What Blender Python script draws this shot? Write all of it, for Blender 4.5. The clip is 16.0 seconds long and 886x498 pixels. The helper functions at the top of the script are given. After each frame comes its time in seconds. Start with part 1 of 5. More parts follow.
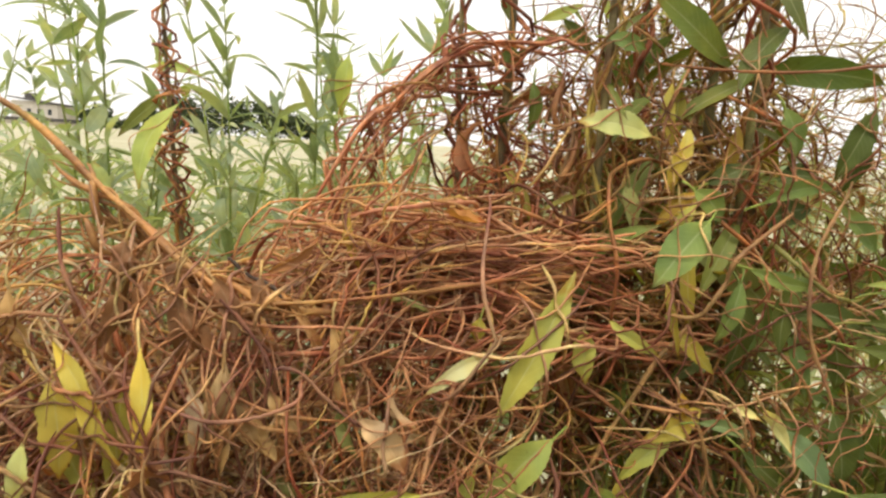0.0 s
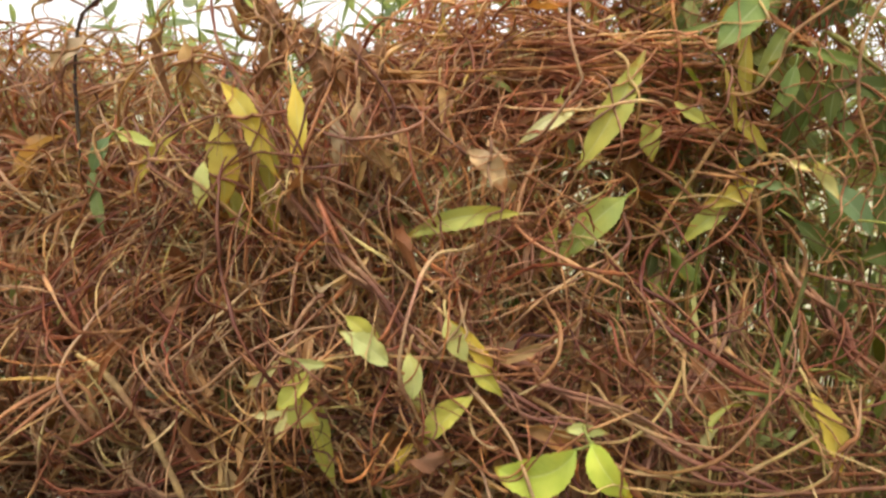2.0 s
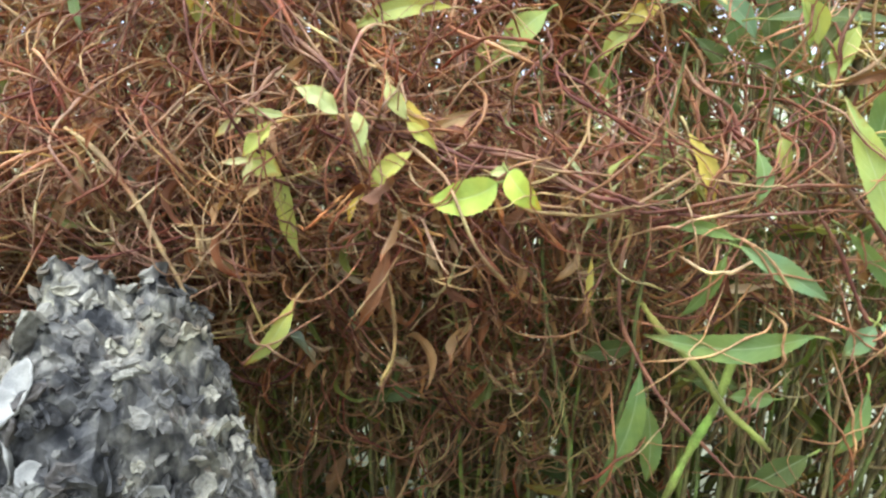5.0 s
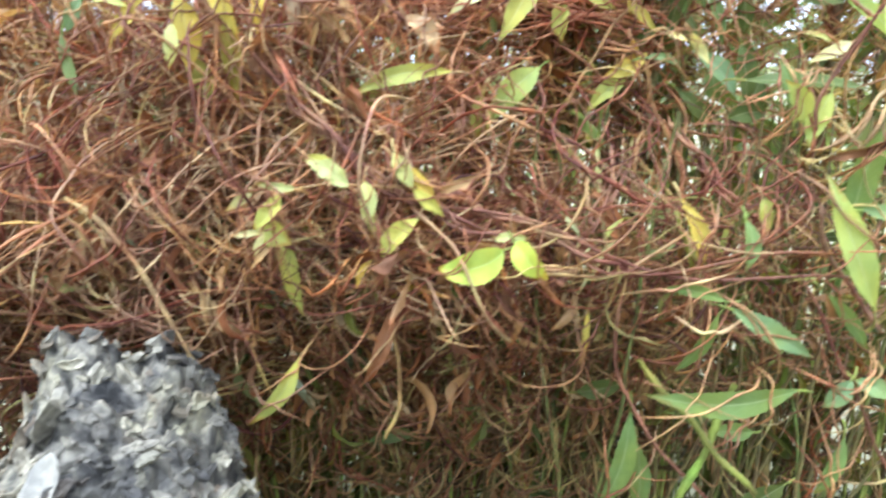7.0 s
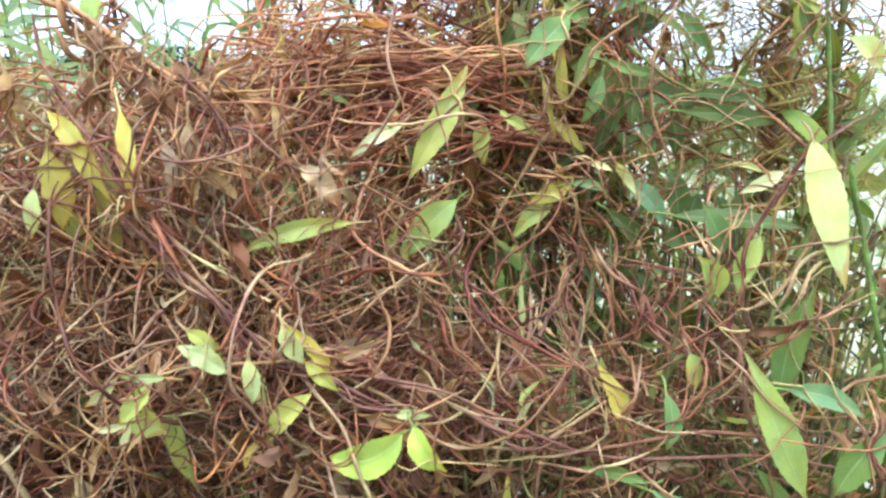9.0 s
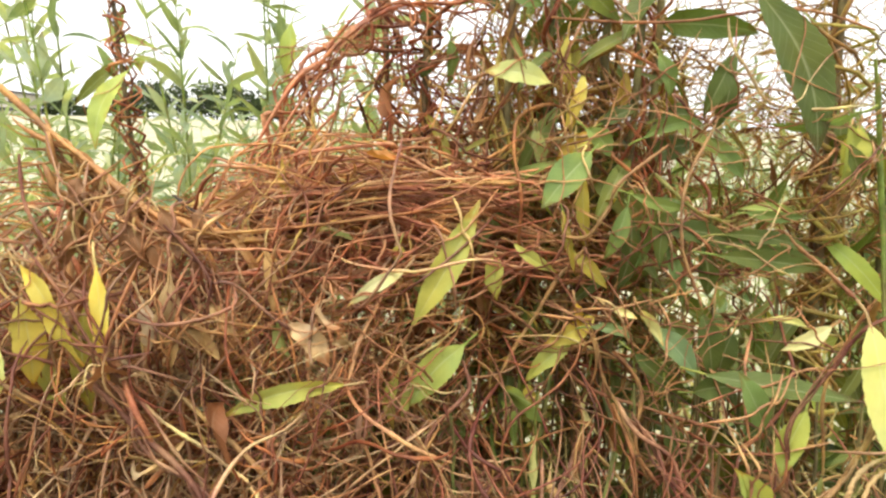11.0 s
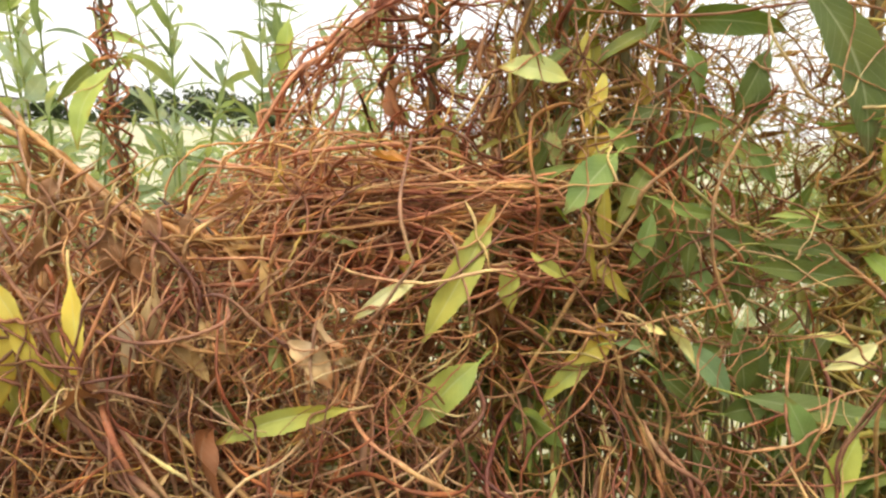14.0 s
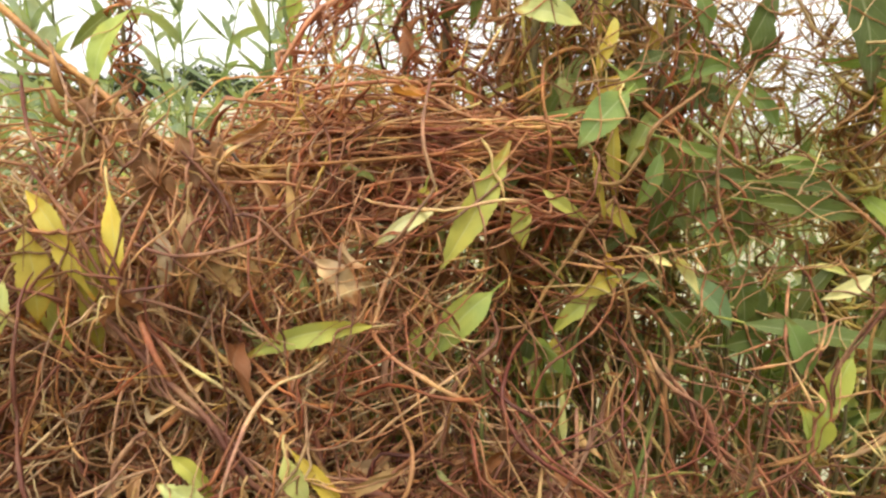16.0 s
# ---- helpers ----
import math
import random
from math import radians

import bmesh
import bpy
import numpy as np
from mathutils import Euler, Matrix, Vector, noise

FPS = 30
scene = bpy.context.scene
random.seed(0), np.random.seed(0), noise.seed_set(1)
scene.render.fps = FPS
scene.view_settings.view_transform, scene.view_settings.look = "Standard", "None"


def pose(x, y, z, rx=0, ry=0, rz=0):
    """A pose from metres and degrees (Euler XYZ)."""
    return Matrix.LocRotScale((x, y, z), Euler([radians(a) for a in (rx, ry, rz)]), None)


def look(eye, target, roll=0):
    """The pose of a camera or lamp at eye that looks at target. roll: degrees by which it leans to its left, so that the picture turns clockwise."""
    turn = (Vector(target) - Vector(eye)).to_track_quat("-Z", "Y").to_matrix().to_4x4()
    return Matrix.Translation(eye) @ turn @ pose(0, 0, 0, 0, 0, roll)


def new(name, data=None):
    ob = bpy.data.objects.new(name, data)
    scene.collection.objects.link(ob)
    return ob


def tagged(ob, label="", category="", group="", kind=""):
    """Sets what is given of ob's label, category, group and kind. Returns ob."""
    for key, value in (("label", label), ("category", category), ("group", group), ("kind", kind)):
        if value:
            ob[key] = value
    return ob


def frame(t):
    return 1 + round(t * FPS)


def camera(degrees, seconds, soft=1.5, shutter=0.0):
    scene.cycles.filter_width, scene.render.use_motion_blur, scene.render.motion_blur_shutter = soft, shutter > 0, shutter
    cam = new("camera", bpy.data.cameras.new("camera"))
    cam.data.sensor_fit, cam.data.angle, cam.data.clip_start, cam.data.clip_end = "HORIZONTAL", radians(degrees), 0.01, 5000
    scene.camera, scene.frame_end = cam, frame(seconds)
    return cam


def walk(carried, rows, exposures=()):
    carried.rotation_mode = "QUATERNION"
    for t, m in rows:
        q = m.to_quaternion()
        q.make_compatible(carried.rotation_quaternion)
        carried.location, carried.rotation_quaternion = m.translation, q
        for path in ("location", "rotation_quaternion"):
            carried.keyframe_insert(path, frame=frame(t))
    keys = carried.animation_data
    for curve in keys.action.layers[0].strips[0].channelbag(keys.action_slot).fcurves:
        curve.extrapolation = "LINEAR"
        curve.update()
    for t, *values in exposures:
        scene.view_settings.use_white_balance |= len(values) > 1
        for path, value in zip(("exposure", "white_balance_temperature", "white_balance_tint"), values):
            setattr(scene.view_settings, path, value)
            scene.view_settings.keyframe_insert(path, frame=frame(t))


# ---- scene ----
cam = camera(73.1, 16.0, soft=2.5, shutter=0.35)
PATH = [
    (0, (0.02, 0.009, 1.003), (-0.05, 1.983, 0.696), 3.1),
    (0.5, (0.01, -0.009, 0.984), (-0.081, 1.964, 0.67), 3.6),
    (1, (-0.002, -0.044, 0.951), (-0.039, 1.926, 0.605), 4.2),
    (1.5, (-0.008, -0.075, 0.918), (-0.174, 1.883, 0.545), 1.8),
    (2, (-0.007, -0.078, 0.885), (-0.191, 1.867, 0.455), 1.5),
    (2.5, (-0.012, -0.087, 0.862), (-0.218, 1.842, 0.373), 1.4),
    (3, (0.002, -0.104, 0.845), (-0.157, 1.822, 0.33), 1.0),
    (3.5, (0.005, -0.125, 0.824), (-0.138, 1.8, 0.299), 1.1),
    (4, (0.038, -0.147, 0.811), (-0.028, 1.789, 0.312), 0.5),
    (4.5, (0.034, -0.164, 0.776), (-0.028, 1.764, 0.248), 1.0),
    (4.7, (0.031, -0.167, 0.771), (-0.062, 1.761, 0.248), 0.8),
    (6.8, (-0.037, -0.168, 0.808), (0.003, 1.752, 0.249), 0.4),
    (7, (-0.011, -0.166, 0.823), (0.039, 1.755, 0.27), 0.9),
    (7.5, (0.033, -0.152, 0.848), (0.055, 1.773, 0.308), -0.5),
    (8, (0.034, -0.134, 0.874), (0.048, 1.794, 0.346), -1.2),
    (8.5, (0.038, -0.118, 0.911), (0.094, 1.818, 0.412), -1.3),
    (9, (0.049, -0.108, 0.912), (0.141, 1.828, 0.416), 0.3),
    (9.5, (0.061, -0.091, 0.946), (0.147, 1.859, 0.507), 0.4),
    (10, (0.061, -0.079, 0.97), (0.076, 1.871, 0.527), 1.6),
    (10.2, (0.068, -0.074, 0.975), (0.06, 1.886, 0.576), 1.2),
    (12.3, (0.057, -0.025, 0.984), (0.099, 1.94, 0.616), 2.2),
    (12.5, (0.058, -0.023, 0.981), (0.088, 1.941, 0.605), 2.8),
    (13, (0.048, -0.021, 0.974), (0.024, 1.944, 0.599), 2.9),
    (13.5, (0.053, -0.015, 0.971), (0.055, 1.951, 0.601), 2.1),
    (14, (0.051, -0.017, 0.976), (0.079, 1.952, 0.625), 1.7),
    (14.5, (0.046, -0.018, 0.967), (0.118, 1.95, 0.62), 2.0),
    (15, (0.049, -0.028, 0.961), (0.124, 1.937, 0.595), 2.3),
    (15.5, (0.045, -0.031, 0.952), (0.116, 1.931, 0.569), 2.5),
    (16, (0.036, -0.038, 0.946), (0.088, 1.918, 0.533), 2.3),
]
walk(cam, [(t, look(eye, target, roll)) for t, eye, target, roll in PATH],
     [(0.0, 0.49, 7200, 11), (1.5, 0.55, 7100, 13), (2.5, 0.71, 6600, 10), (3.5, 1.05, 5600, 5), (4.5, 1.22, 5450, 7), (7.0, 1.50, 5350, 9), (8.5, 1.31, 5500, 7), (9.0, 1.24, 5000, 3), (10.0, 1.13, 6000, 6), (12.5, 0.82, 7000, 9), (16.0, 0.79, 6900, 9)])

# ---- light ----
world = bpy.data.worlds.new("overcast_sky")
scene.world = world
world.use_nodes = True
wn, wl = world.node_tree.nodes, world.node_tree.links
wn.clear()
sky = wn.new("ShaderNodeTexSky")
sky.sky_type, sky.sun_disc = "NISHITA", False
sky.sun_elevation, sky.sun_rotation = radians(65), radians(200)
sky.air_density, sky.dust_density = 1.0, 4.0
grey = wn.new("ShaderNodeHueSaturation")
grey.inputs["Saturation"].default_value = 0.12
cloud = wn.new("ShaderNodeMix")
cloud.data_type = "RGBA"
cloud.inputs["Factor"].default_value = 0.6
cloud.inputs["B"].default_value = (9.5, 9.7, 10.0, 1)
back = wn.new("ShaderNodeBackground")
back.inputs["Strength"].default_value = 0.13
wout = wn.new("ShaderNodeOutputWorld")
wl.new(sky.outputs[0], grey.inputs["Color"])
wl.new(grey.outputs[0], cloud.inputs["A"])
wl.new(cloud.outputs["Result"], back.inputs["Color"])
wl.new(back.outputs[0], wout.inputs["Surface"])

sun = new("sun", bpy.data.lights.new("sun", "SUN"))
sun.data.energy, sun.data.angle, sun.data.color = 2.3, radians(35), (1.0, 0.96, 0.9)
sun.matrix_world = look((-0.9, -0.8, 6.5), (0, 0.4, 0.8))


# ---- materials ----
def material(name):
    mat = bpy.data.materials.new(name)
    mat.use_nodes = True
    nt = mat.node_tree
    nt.nodes.clear()
    out = nt.nodes.new("ShaderNodeOutputMaterial")
    bsdf = nt.nodes.new("ShaderNodeBsdfPrincipled")
    nt.links.new(bsdf.outputs[0], out.inputs["Surface"])
    return mat, nt, bsdf, out


def node(nt, kind, **values):
    n = nt.nodes.new(kind)
    for key, value in values.items():
        n.inputs[key.replace("_", " ")].default_value = value
    return n


def ramp(nt, source, stops):
    r = nt.nodes.new("ShaderNodeValToRGB")
    while len(r.color_ramp.elements) < len(stops):
        r.color_ramp.elements.new(0.5)
    for e, (at, c) in zip(r.color_ramp.elements, stops):
        e.position, e.color = at, (*c, 1)
    nt.links.new(source, r.inputs["Fac"])
    return r.outputs["Color"]


def mixed(nt, how, factor, a, b):
    m = nt.nodes.new("ShaderNodeMix")
    m.data_type, m.blend_type = "RGBA", how
    for key, value in (("Factor", factor), ("A", a), ("B", b)):
        if isinstance(value, (int, float)):
            m.inputs[key].default_value = value
        elif isinstance(value, tuple):
            m.inputs[key].default_value = (*value, 1)
        else:
            nt.links.new(value, m.inputs[key])
    return m.outputs["Result"]


def bumped(nt, bsdf, height, strength, distance):
    b = node(nt, "ShaderNodeBump", Strength=strength, Distance=distance)
    nt.links.new(height, b.inputs["Height"])
    nt.links.new(b.outputs[0], bsdf.inputs["Normal"])


def strand_material(name, stops, single=False, rough=0.45, waxy=0.3):
    """Waxy parasitic stems: each strand its own tone, patchy along its length."""
    mat, nt, bsdf, out = material(name)
    if single:
        rnd = nt.nodes.new("ShaderNodeObjectInfo").outputs["Random"]
    else:
        rnd = nt.nodes.new("ShaderNodeNewGeometry").outputs["Random Per Island"]
    tone = ramp(nt, rnd, stops)
    geo = nt.nodes.new("ShaderNodeNewGeometry").outputs["Position"]
    patch = node(nt, "ShaderNodeTexNoise", Scale=55.0, Detail=3.0)
    nt.links.new(geo, patch.inputs["Vector"])
    warm = mixed(nt, "OVERLAY", 0.55, tone, ramp(nt, patch.outputs["Fac"], [(0.34, (0.20, 0.13, 0.12)), (0.5, (0.5, 0.46, 0.40)), (0.64, (0.84, 0.80, 0.62))]))
    fine = node(nt, "ShaderNodeTexNoise", Scale=520.0, Detail=3.0)
    nt.links.new(geo, fine.inputs["Vector"])
    col = mixed(nt, "MULTIPLY", 0.5, warm, ramp(nt, fine.outputs["Fac"], [(0.3, (0.5, 0.45, 0.45)), (0.6, (1, 1, 1))]))
    # stretches that age to maroon or bleach to straw
    age = node(nt, "ShaderNodeTexNoise", Scale=21.0, Detail=2.0)
    nt.links.new(geo, age.inputs["Vector"])
    col = mixed(nt, "MULTIPLY", 1.0, col, ramp(nt, age.outputs["Fac"], [(0.33, (0.95, 0.74, 0.74)), (0.46, (1.14, 1.16, 1.06)), (0.56, (1.20, 1.31, 1.14)), (0.68, (1.34, 1.70, 1.40))]))
    nt.links.new(col, bsdf.inputs["Base Color"])
    bsdf.inputs["Roughness"].default_value = rough
    bsdf.inputs["Specular IOR Level"].default_value = 0.32
    bumped(nt, bsdf, fine.outputs["Fac"], 0.4, 0.0006)
    glow = nt.nodes.new("ShaderNodeBsdfTranslucent")
    nt.links.new(mixed(nt, "MULTIPLY", 1.0, col, (1.12, 1.04, 0.70)), glow.inputs["Color"])
    mix = nt.nodes.new("ShaderNodeMixShader")
    mix.inputs[0].default_value = waxy
    nt.links.new(bsdf.outputs[0], mix.inputs[1])
    nt.links.new(glow.outputs[0], mix.inputs[2])
    nt.links.new(mix.outputs[0], out.inputs["Surface"])
    return mat


RUST = [(0.0, (0.127, 0.041, 0.025)), (0.14, (0.276, 0.081, 0.041)), (0.34, (0.414, 0.138, 0.063)), (0.5, (0.506, 0.241, 0.109)), (0.64, (0.333, 0.115, 0.071)), (0.8, (0.460, 0.265, 0.081)), (0.92, (0.621, 0.425, 0.207)), (1.0, (0.368, 0.253, 0.069))]
rust_strands = strand_material("rust_strands", RUST)
rust_vine = strand_material("rust_vine", [(0.0, (0.17, 0.07, 0.04)), (0.3, (0.29, 0.12, 0.065)), (0.6, (0.35, 0.17, 0.09)), (0.8, (0.38, 0.22, 0.11)), (1.0, (0.27, 0.15, 0.10))], single=True)
hanging_strands = strand_material("hanging_strands", [(0.0, (0.15, 0.075, 0.045)), (0.3, (0.27, 0.135, 0.075)), (0.55, (0.36, 0.22, 0.115)), (0.8, (0.31, 0.25, 0.10)), (1.0, (0.46, 0.37, 0.20))])
tan_strands = strand_material("tan_strands", [(0.0, (0.269, 0.123, 0.069)), (0.25, (0.403, 0.185, 0.099)), (0.5, (0.504, 0.291, 0.162)), (0.75, (0.426, 0.207, 0.123)), (0.9, (0.493, 0.358, 0.179)), (1.0, (0.627, 0.459, 0.291))])
pale_strands = strand_material("pale_strands", [(0.0, (0.36, 0.21, 0.14)), (0.4, (0.48, 0.31, 0.21)), (0.7, (0.42, 0.25, 0.16)), (1.0, (0.58, 0.44, 0.30))])
mauve_strands = strand_material("mauve_strands", [(0.0, (0.076, 0.025, 0.021)), (0.25, (0.190, 0.059, 0.041)), (0.5, (0.275, 0.095, 0.062)), (0.7, (0.247, 0.114, 0.052)), (0.88, (0.314, 0.162, 0.095)), (1.0, (0.399, 0.275, 0.162))])
mound_strands = strand_material("mound_strands", [(0.0, (0.231, 0.084, 0.047)), (0.2, (0.378, 0.147, 0.084)), (0.45, (0.525, 0.231, 0.142)), (0.7, (0.567, 0.304, 0.189)), (0.88, (0.504, 0.284, 0.116)), (1.0, (0.630, 0.420, 0.273))])
# browns and olives darkened to stand for the shade deep under the mat
shade_toned_strands = strand_material("shade_toned_strands", [(0.0, (0.06, 0.04, 0.018)), (0.5, (0.11, 0.075, 0.032)), (0.8, (0.10, 0.10, 0.032)), (1.0, (0.17, 0.12, 0.052))])
ochre_strands = strand_material("ochre_strands", [(0.0, (0.19, 0.085, 0.035)), (0.3, (0.31, 0.165, 0.06)), (0.6, (0.37, 0.245, 0.072)), (0.85, (0.35, 0.29, 0.085)), (1.0, (0.25, 0.24, 0.075))])
orange_vine = strand_material("orange_vine", [(0.0, (0.31, 0.14, 0.06)), (0.5, (0.40, 0.20, 0.085)), (1.0, (0.46, 0.27, 0.12))], single=True)
mauve_vine = strand_material("mauve_vine", [(0.0, (0.19, 0.08, 0.06)), (0.5, (0.28, 0.13, 0.095)), (1.0, (0.35, 0.19, 0.13))], single=True)
straw_vine = strand_material("straw_vine", [(0.0, (0.34, 0.20, 0.09)), (0.5, (0.40, 0.26, 0.125)), (1.0, (0.47, 0.34, 0.19))], single=True)
green_stalk = strand_material("green_stalk", [(0.0, (0.18, 0.24, 0.06)), (1.0, (0.28, 0.32, 0.085))], single=True)
dark_twig = strand_material("dark_twig", [(0.0, (0.045, 0.03, 0.025)), (1.0, (0.06, 0.04, 0.03))], single=True, rough=0.7, waxy=0.0)
host_bark = strand_material("host_bark", [(0.0, (0.12, 0.10, 0.05)), (0.5, (0.17, 0.13, 0.06)), (1.0, (0.15, 0.17, 0.06))], single=True, rough=0.65, waxy=0.0)


def leaf_material(name, stops=None, pale_rib=0.24, gloss=0.52, through_light=0.35):
    """A leaf blade: its own tone, side veins, midrib, blotches and light that shines through."""
    mat, nt, bsdf, out = material(name)
    info = nt.nodes.new("ShaderNodeObjectInfo")
    if stops is None:
        tone = info.outputs["Color"]
    else:
        tone = ramp(nt, nt.nodes.new("ShaderNodeNewGeometry").outputs["Random Per Island"], stops)
    uv = nt.nodes.new("ShaderNodeUVMap")
    split = nt.nodes.new("ShaderNodeSeparateXYZ")
    nt.links.new(uv.outputs[0], split.inputs[0])

    def maths(op, a, b=0.0):
        m = nt.nodes.new("ShaderNodeMath")
        m.operation = op
        for slot, value in ((0, a), (1, b)):
            if isinstance(value, (int, float)):
                m.inputs[slot].default_value = value
            else:
                nt.links.new(value, m.inputs[slot])
        return m.outputs[0]

    across = maths("ABSOLUTE", maths("SUBTRACT", split.outputs[0], 0.5))
    rib = ramp(nt, across, [(0.0, (1, 1, 1)), (0.045, (0, 0, 0))])
    slant = maths("SUBTRACT", maths("MULTIPLY", split.outputs[1], 13.0), maths("MULTIPLY", across, 5.0))
    vein = ramp(nt, maths("ABSOLUTE", maths("SUBTRACT", maths("FRACT", slant), 0.5)), [(0.0, (1, 1, 1)), (0.1, (0, 0, 0))])
    geo = nt.nodes.new("ShaderNodeNewGeometry").outputs["Position"]
    blotch = node(nt, "ShaderNodeTexNoise", Scale=70.0, Detail=4.0)
    nt.links.new(geo, blotch.inputs["Vector"])
    fine = node(nt, "ShaderNodeTexNoise", Scale=900.0, Detail=2.0)
    nt.links.new(geo, fine.inputs["Vector"])
    col = mixed(nt, "OVERLAY", 0.5, tone, ramp(nt, blotch.outputs["Fac"], [(0.3, (0.36, 0.38, 0.30)), (0.65, (0.62, 0.60, 0.50))]))
    col = mixed(nt, "MULTIPLY", 1.0, col, ramp(nt, blotch.outputs["Fac"], [(0.245, (0.30, 0.19, 0.10)), (0.285, (1, 1, 1))]))
    # yellowing patches, and tips and margins that wither brown
    age = node(nt, "ShaderNodeTexNoise", Scale=26.0, Detail=2.0)
    nt.links.new(geo, age.inputs["Vector"])
    col = mixed(nt, "MIX", ramp(nt, age.outputs["Fac"], [(0.42, (0, 0, 0)), (0.62, (0.75, 0.75, 0.75))]), col, mixed(nt, "MULTIPLY", 1.0, col, (1.2, 1.03, 0.7)))
    rim = maths("ADD", maths("MULTIPLY", maths("POWER", split.outputs[1], 5.0), 0.55), maths("MULTIPLY", across, 0.42))
    wither = ramp(nt, maths("ADD", rim, maths("MULTIPLY", blotch.outputs["Fac"], 0.9)), [(0.80, (0, 0, 0)), (0.92, (0.8, 0.8, 0.8))])
    col = mixed(nt, "MIX", wither, col, mixed(nt, "MULTIPLY", 1.0, col, (0.85, 0.52, 0.4)))
    lighter = mixed(nt, "MIX", 0.5, col, (0.62, 0.66, 0.42))
    col = mixed(nt, "MIX", maths("MULTIPLY", vein, 0.09), col, lighter)
    col = mixed(nt, "MIX", maths("MULTIPLY", rib, pale_rib * 2), col, lighter)
    nt.links.new(col, bsdf.inputs["Base Color"])
    bsdf.inputs["Roughness"].default_value = gloss
    bsdf.inputs["Specular IOR Level"].default_value = 0.28
    height = maths("ADD", maths("MULTIPLY", vein, -0.6), maths("ADD", maths("MULTIPLY", rib, -1.0), maths("MULTIPLY", fine.outputs["Fac"], 0.5)))
    bumped(nt, bsdf, height, 0.35, 0.0008)
    glow = nt.nodes.new("ShaderNodeBsdfTranslucent")
    nt.links.new(mixed(nt, "MULTIPLY", 1.0, col, (1.25, 1.2, 0.6)), glow.inputs["Color"])
    mix = nt.nodes.new("ShaderNodeMixShader")
    mix.inputs[0].default_value = through_light
    nt.links.new(bsdf.outputs[0], mix.inputs[1])
    nt.links.new(glow.outputs[0], mix.inputs[2])
    nt.links.new(mix.outputs[0], out.inputs["Surface"])
    return mat


blade = leaf_material("leaf_blade")
dry_blade = leaf_material("dry_leaf_blade", gloss=0.75, through_light=0.15, pale_rib=0.1)
weed_blades = leaf_material("weed_blades", [(0.0, (0.15, 0.21, 0.125)), (0.5, (0.26, 0.34, 0.235)), (1.0, (0.39, 0.46, 0.375))], through_light=0.5)
# leaf greens darkened to carry the shade between and under the stems
shade_toned_blades = leaf_material("shade_toned_blades", [(0.0, (0.05, 0.075, 0.018)), (0.5, (0.09, 0.12, 0.027)), (0.8, (0.14, 0.15, 0.032)), (1.0, (0.22, 0.19, 0.04))])
lowgreen_blades = leaf_material("lowgreen_blades", [(0.0, (0.08, 0.13, 0.03)), (0.6, (0.16, 0.22, 0.055)), (1.0, (0.30, 0.31, 0.08))])
litter_blades = leaf_material("litter_blades", [(0.0, (0.13, 0.07, 0.035)), (0.5, (0.27, 0.15, 0.07)), (1.0, (0.40, 0.27, 0.13))], gloss=0.75, through_light=0.15, pale_rib=0.1)
rust_blades = leaf_material("rust_blades", [(0.0, (0.11, 0.042, 0.022)), (0.3, (0.25, 0.10, 0.046)), (0.55, (0.36, 0.17, 0.075)), (0.8, (0.46, 0.27, 0.13)), (1.0, (0.58, 0.42, 0.26))], gloss=0.7, through_light=0.3, pale_rib=0.1)
grass_blades = leaf_material("grass_blades", [(0.0, (0.20, 0.25, 0.09)), (0.5, (0.34, 0.36, 0.16)), (1.0, (0.46, 0.44, 0.24))], through_light=0.25)
tree_leaves = leaf_material("tree_leaves", [(0.0, (0.03, 0.05, 0.025)), (1.0, (0.06, 0.09, 0.04))], through_light=0.2)


def plain(name, dark, light, scale, rough=0.8, bump=0.3, distance=0.01):
    mat, nt, bsdf, out = material(name)
    geo = nt.nodes.new("ShaderNodeNewGeometry").outputs["Position"]
    a = node(nt, "ShaderNodeTexNoise", Scale=scale, Detail=6.0)
    b = node(nt, "ShaderNodeTexNoise", Scale=scale * 14, Detail=4.0)
    nt.links.new(geo, a.inputs["Vector"])
    nt.links.new(geo, b.inputs["Vector"])
    col = mixed(nt, "MULTIPLY", 0.5, ramp(nt, a.outputs["Fac"], [(0.3, dark), (0.7, light)]), ramp(nt, b.outputs["Fac"], [(0.3, (0.5, 0.5, 0.5)), (0.6, (1, 1, 1))]))
    nt.links.new(col, bsdf.inputs["Base Color"])
    bsdf.inputs["Roughness"].default_value = rough
    bumped(nt, bsdf, b.outputs["Fac"], bump, distance)
    return mat


meadow = plain("meadow", (0.29, 0.28, 0.17), (0.40, 0.375, 0.25), 0.35, 0.9)
# soil set dark to hold the shade under the plants; the bank shares it
soil = plain("dark_soil", (0.035, 0.028, 0.02), (0.075, 0.06, 0.042), 6.0, 0.85, 0.6)
far_bark = plain("far_bark", (0.06, 0.05, 0.04), (0.10, 0.08, 0.06), 3.0)
render_wall = plain("rendered_wall", (0.55, 0.50, 0.42), (0.66, 0.61, 0.53), 1.5)
roof_tile = plain("roof_tile", (0.06, 0.055, 0.055), (0.10, 0.09, 0.085), 2.0)
dark_glass = plain("dark_window", (0.03, 0.035, 0.04), (0.05, 0.055, 0.06), 2.0, 0.1)


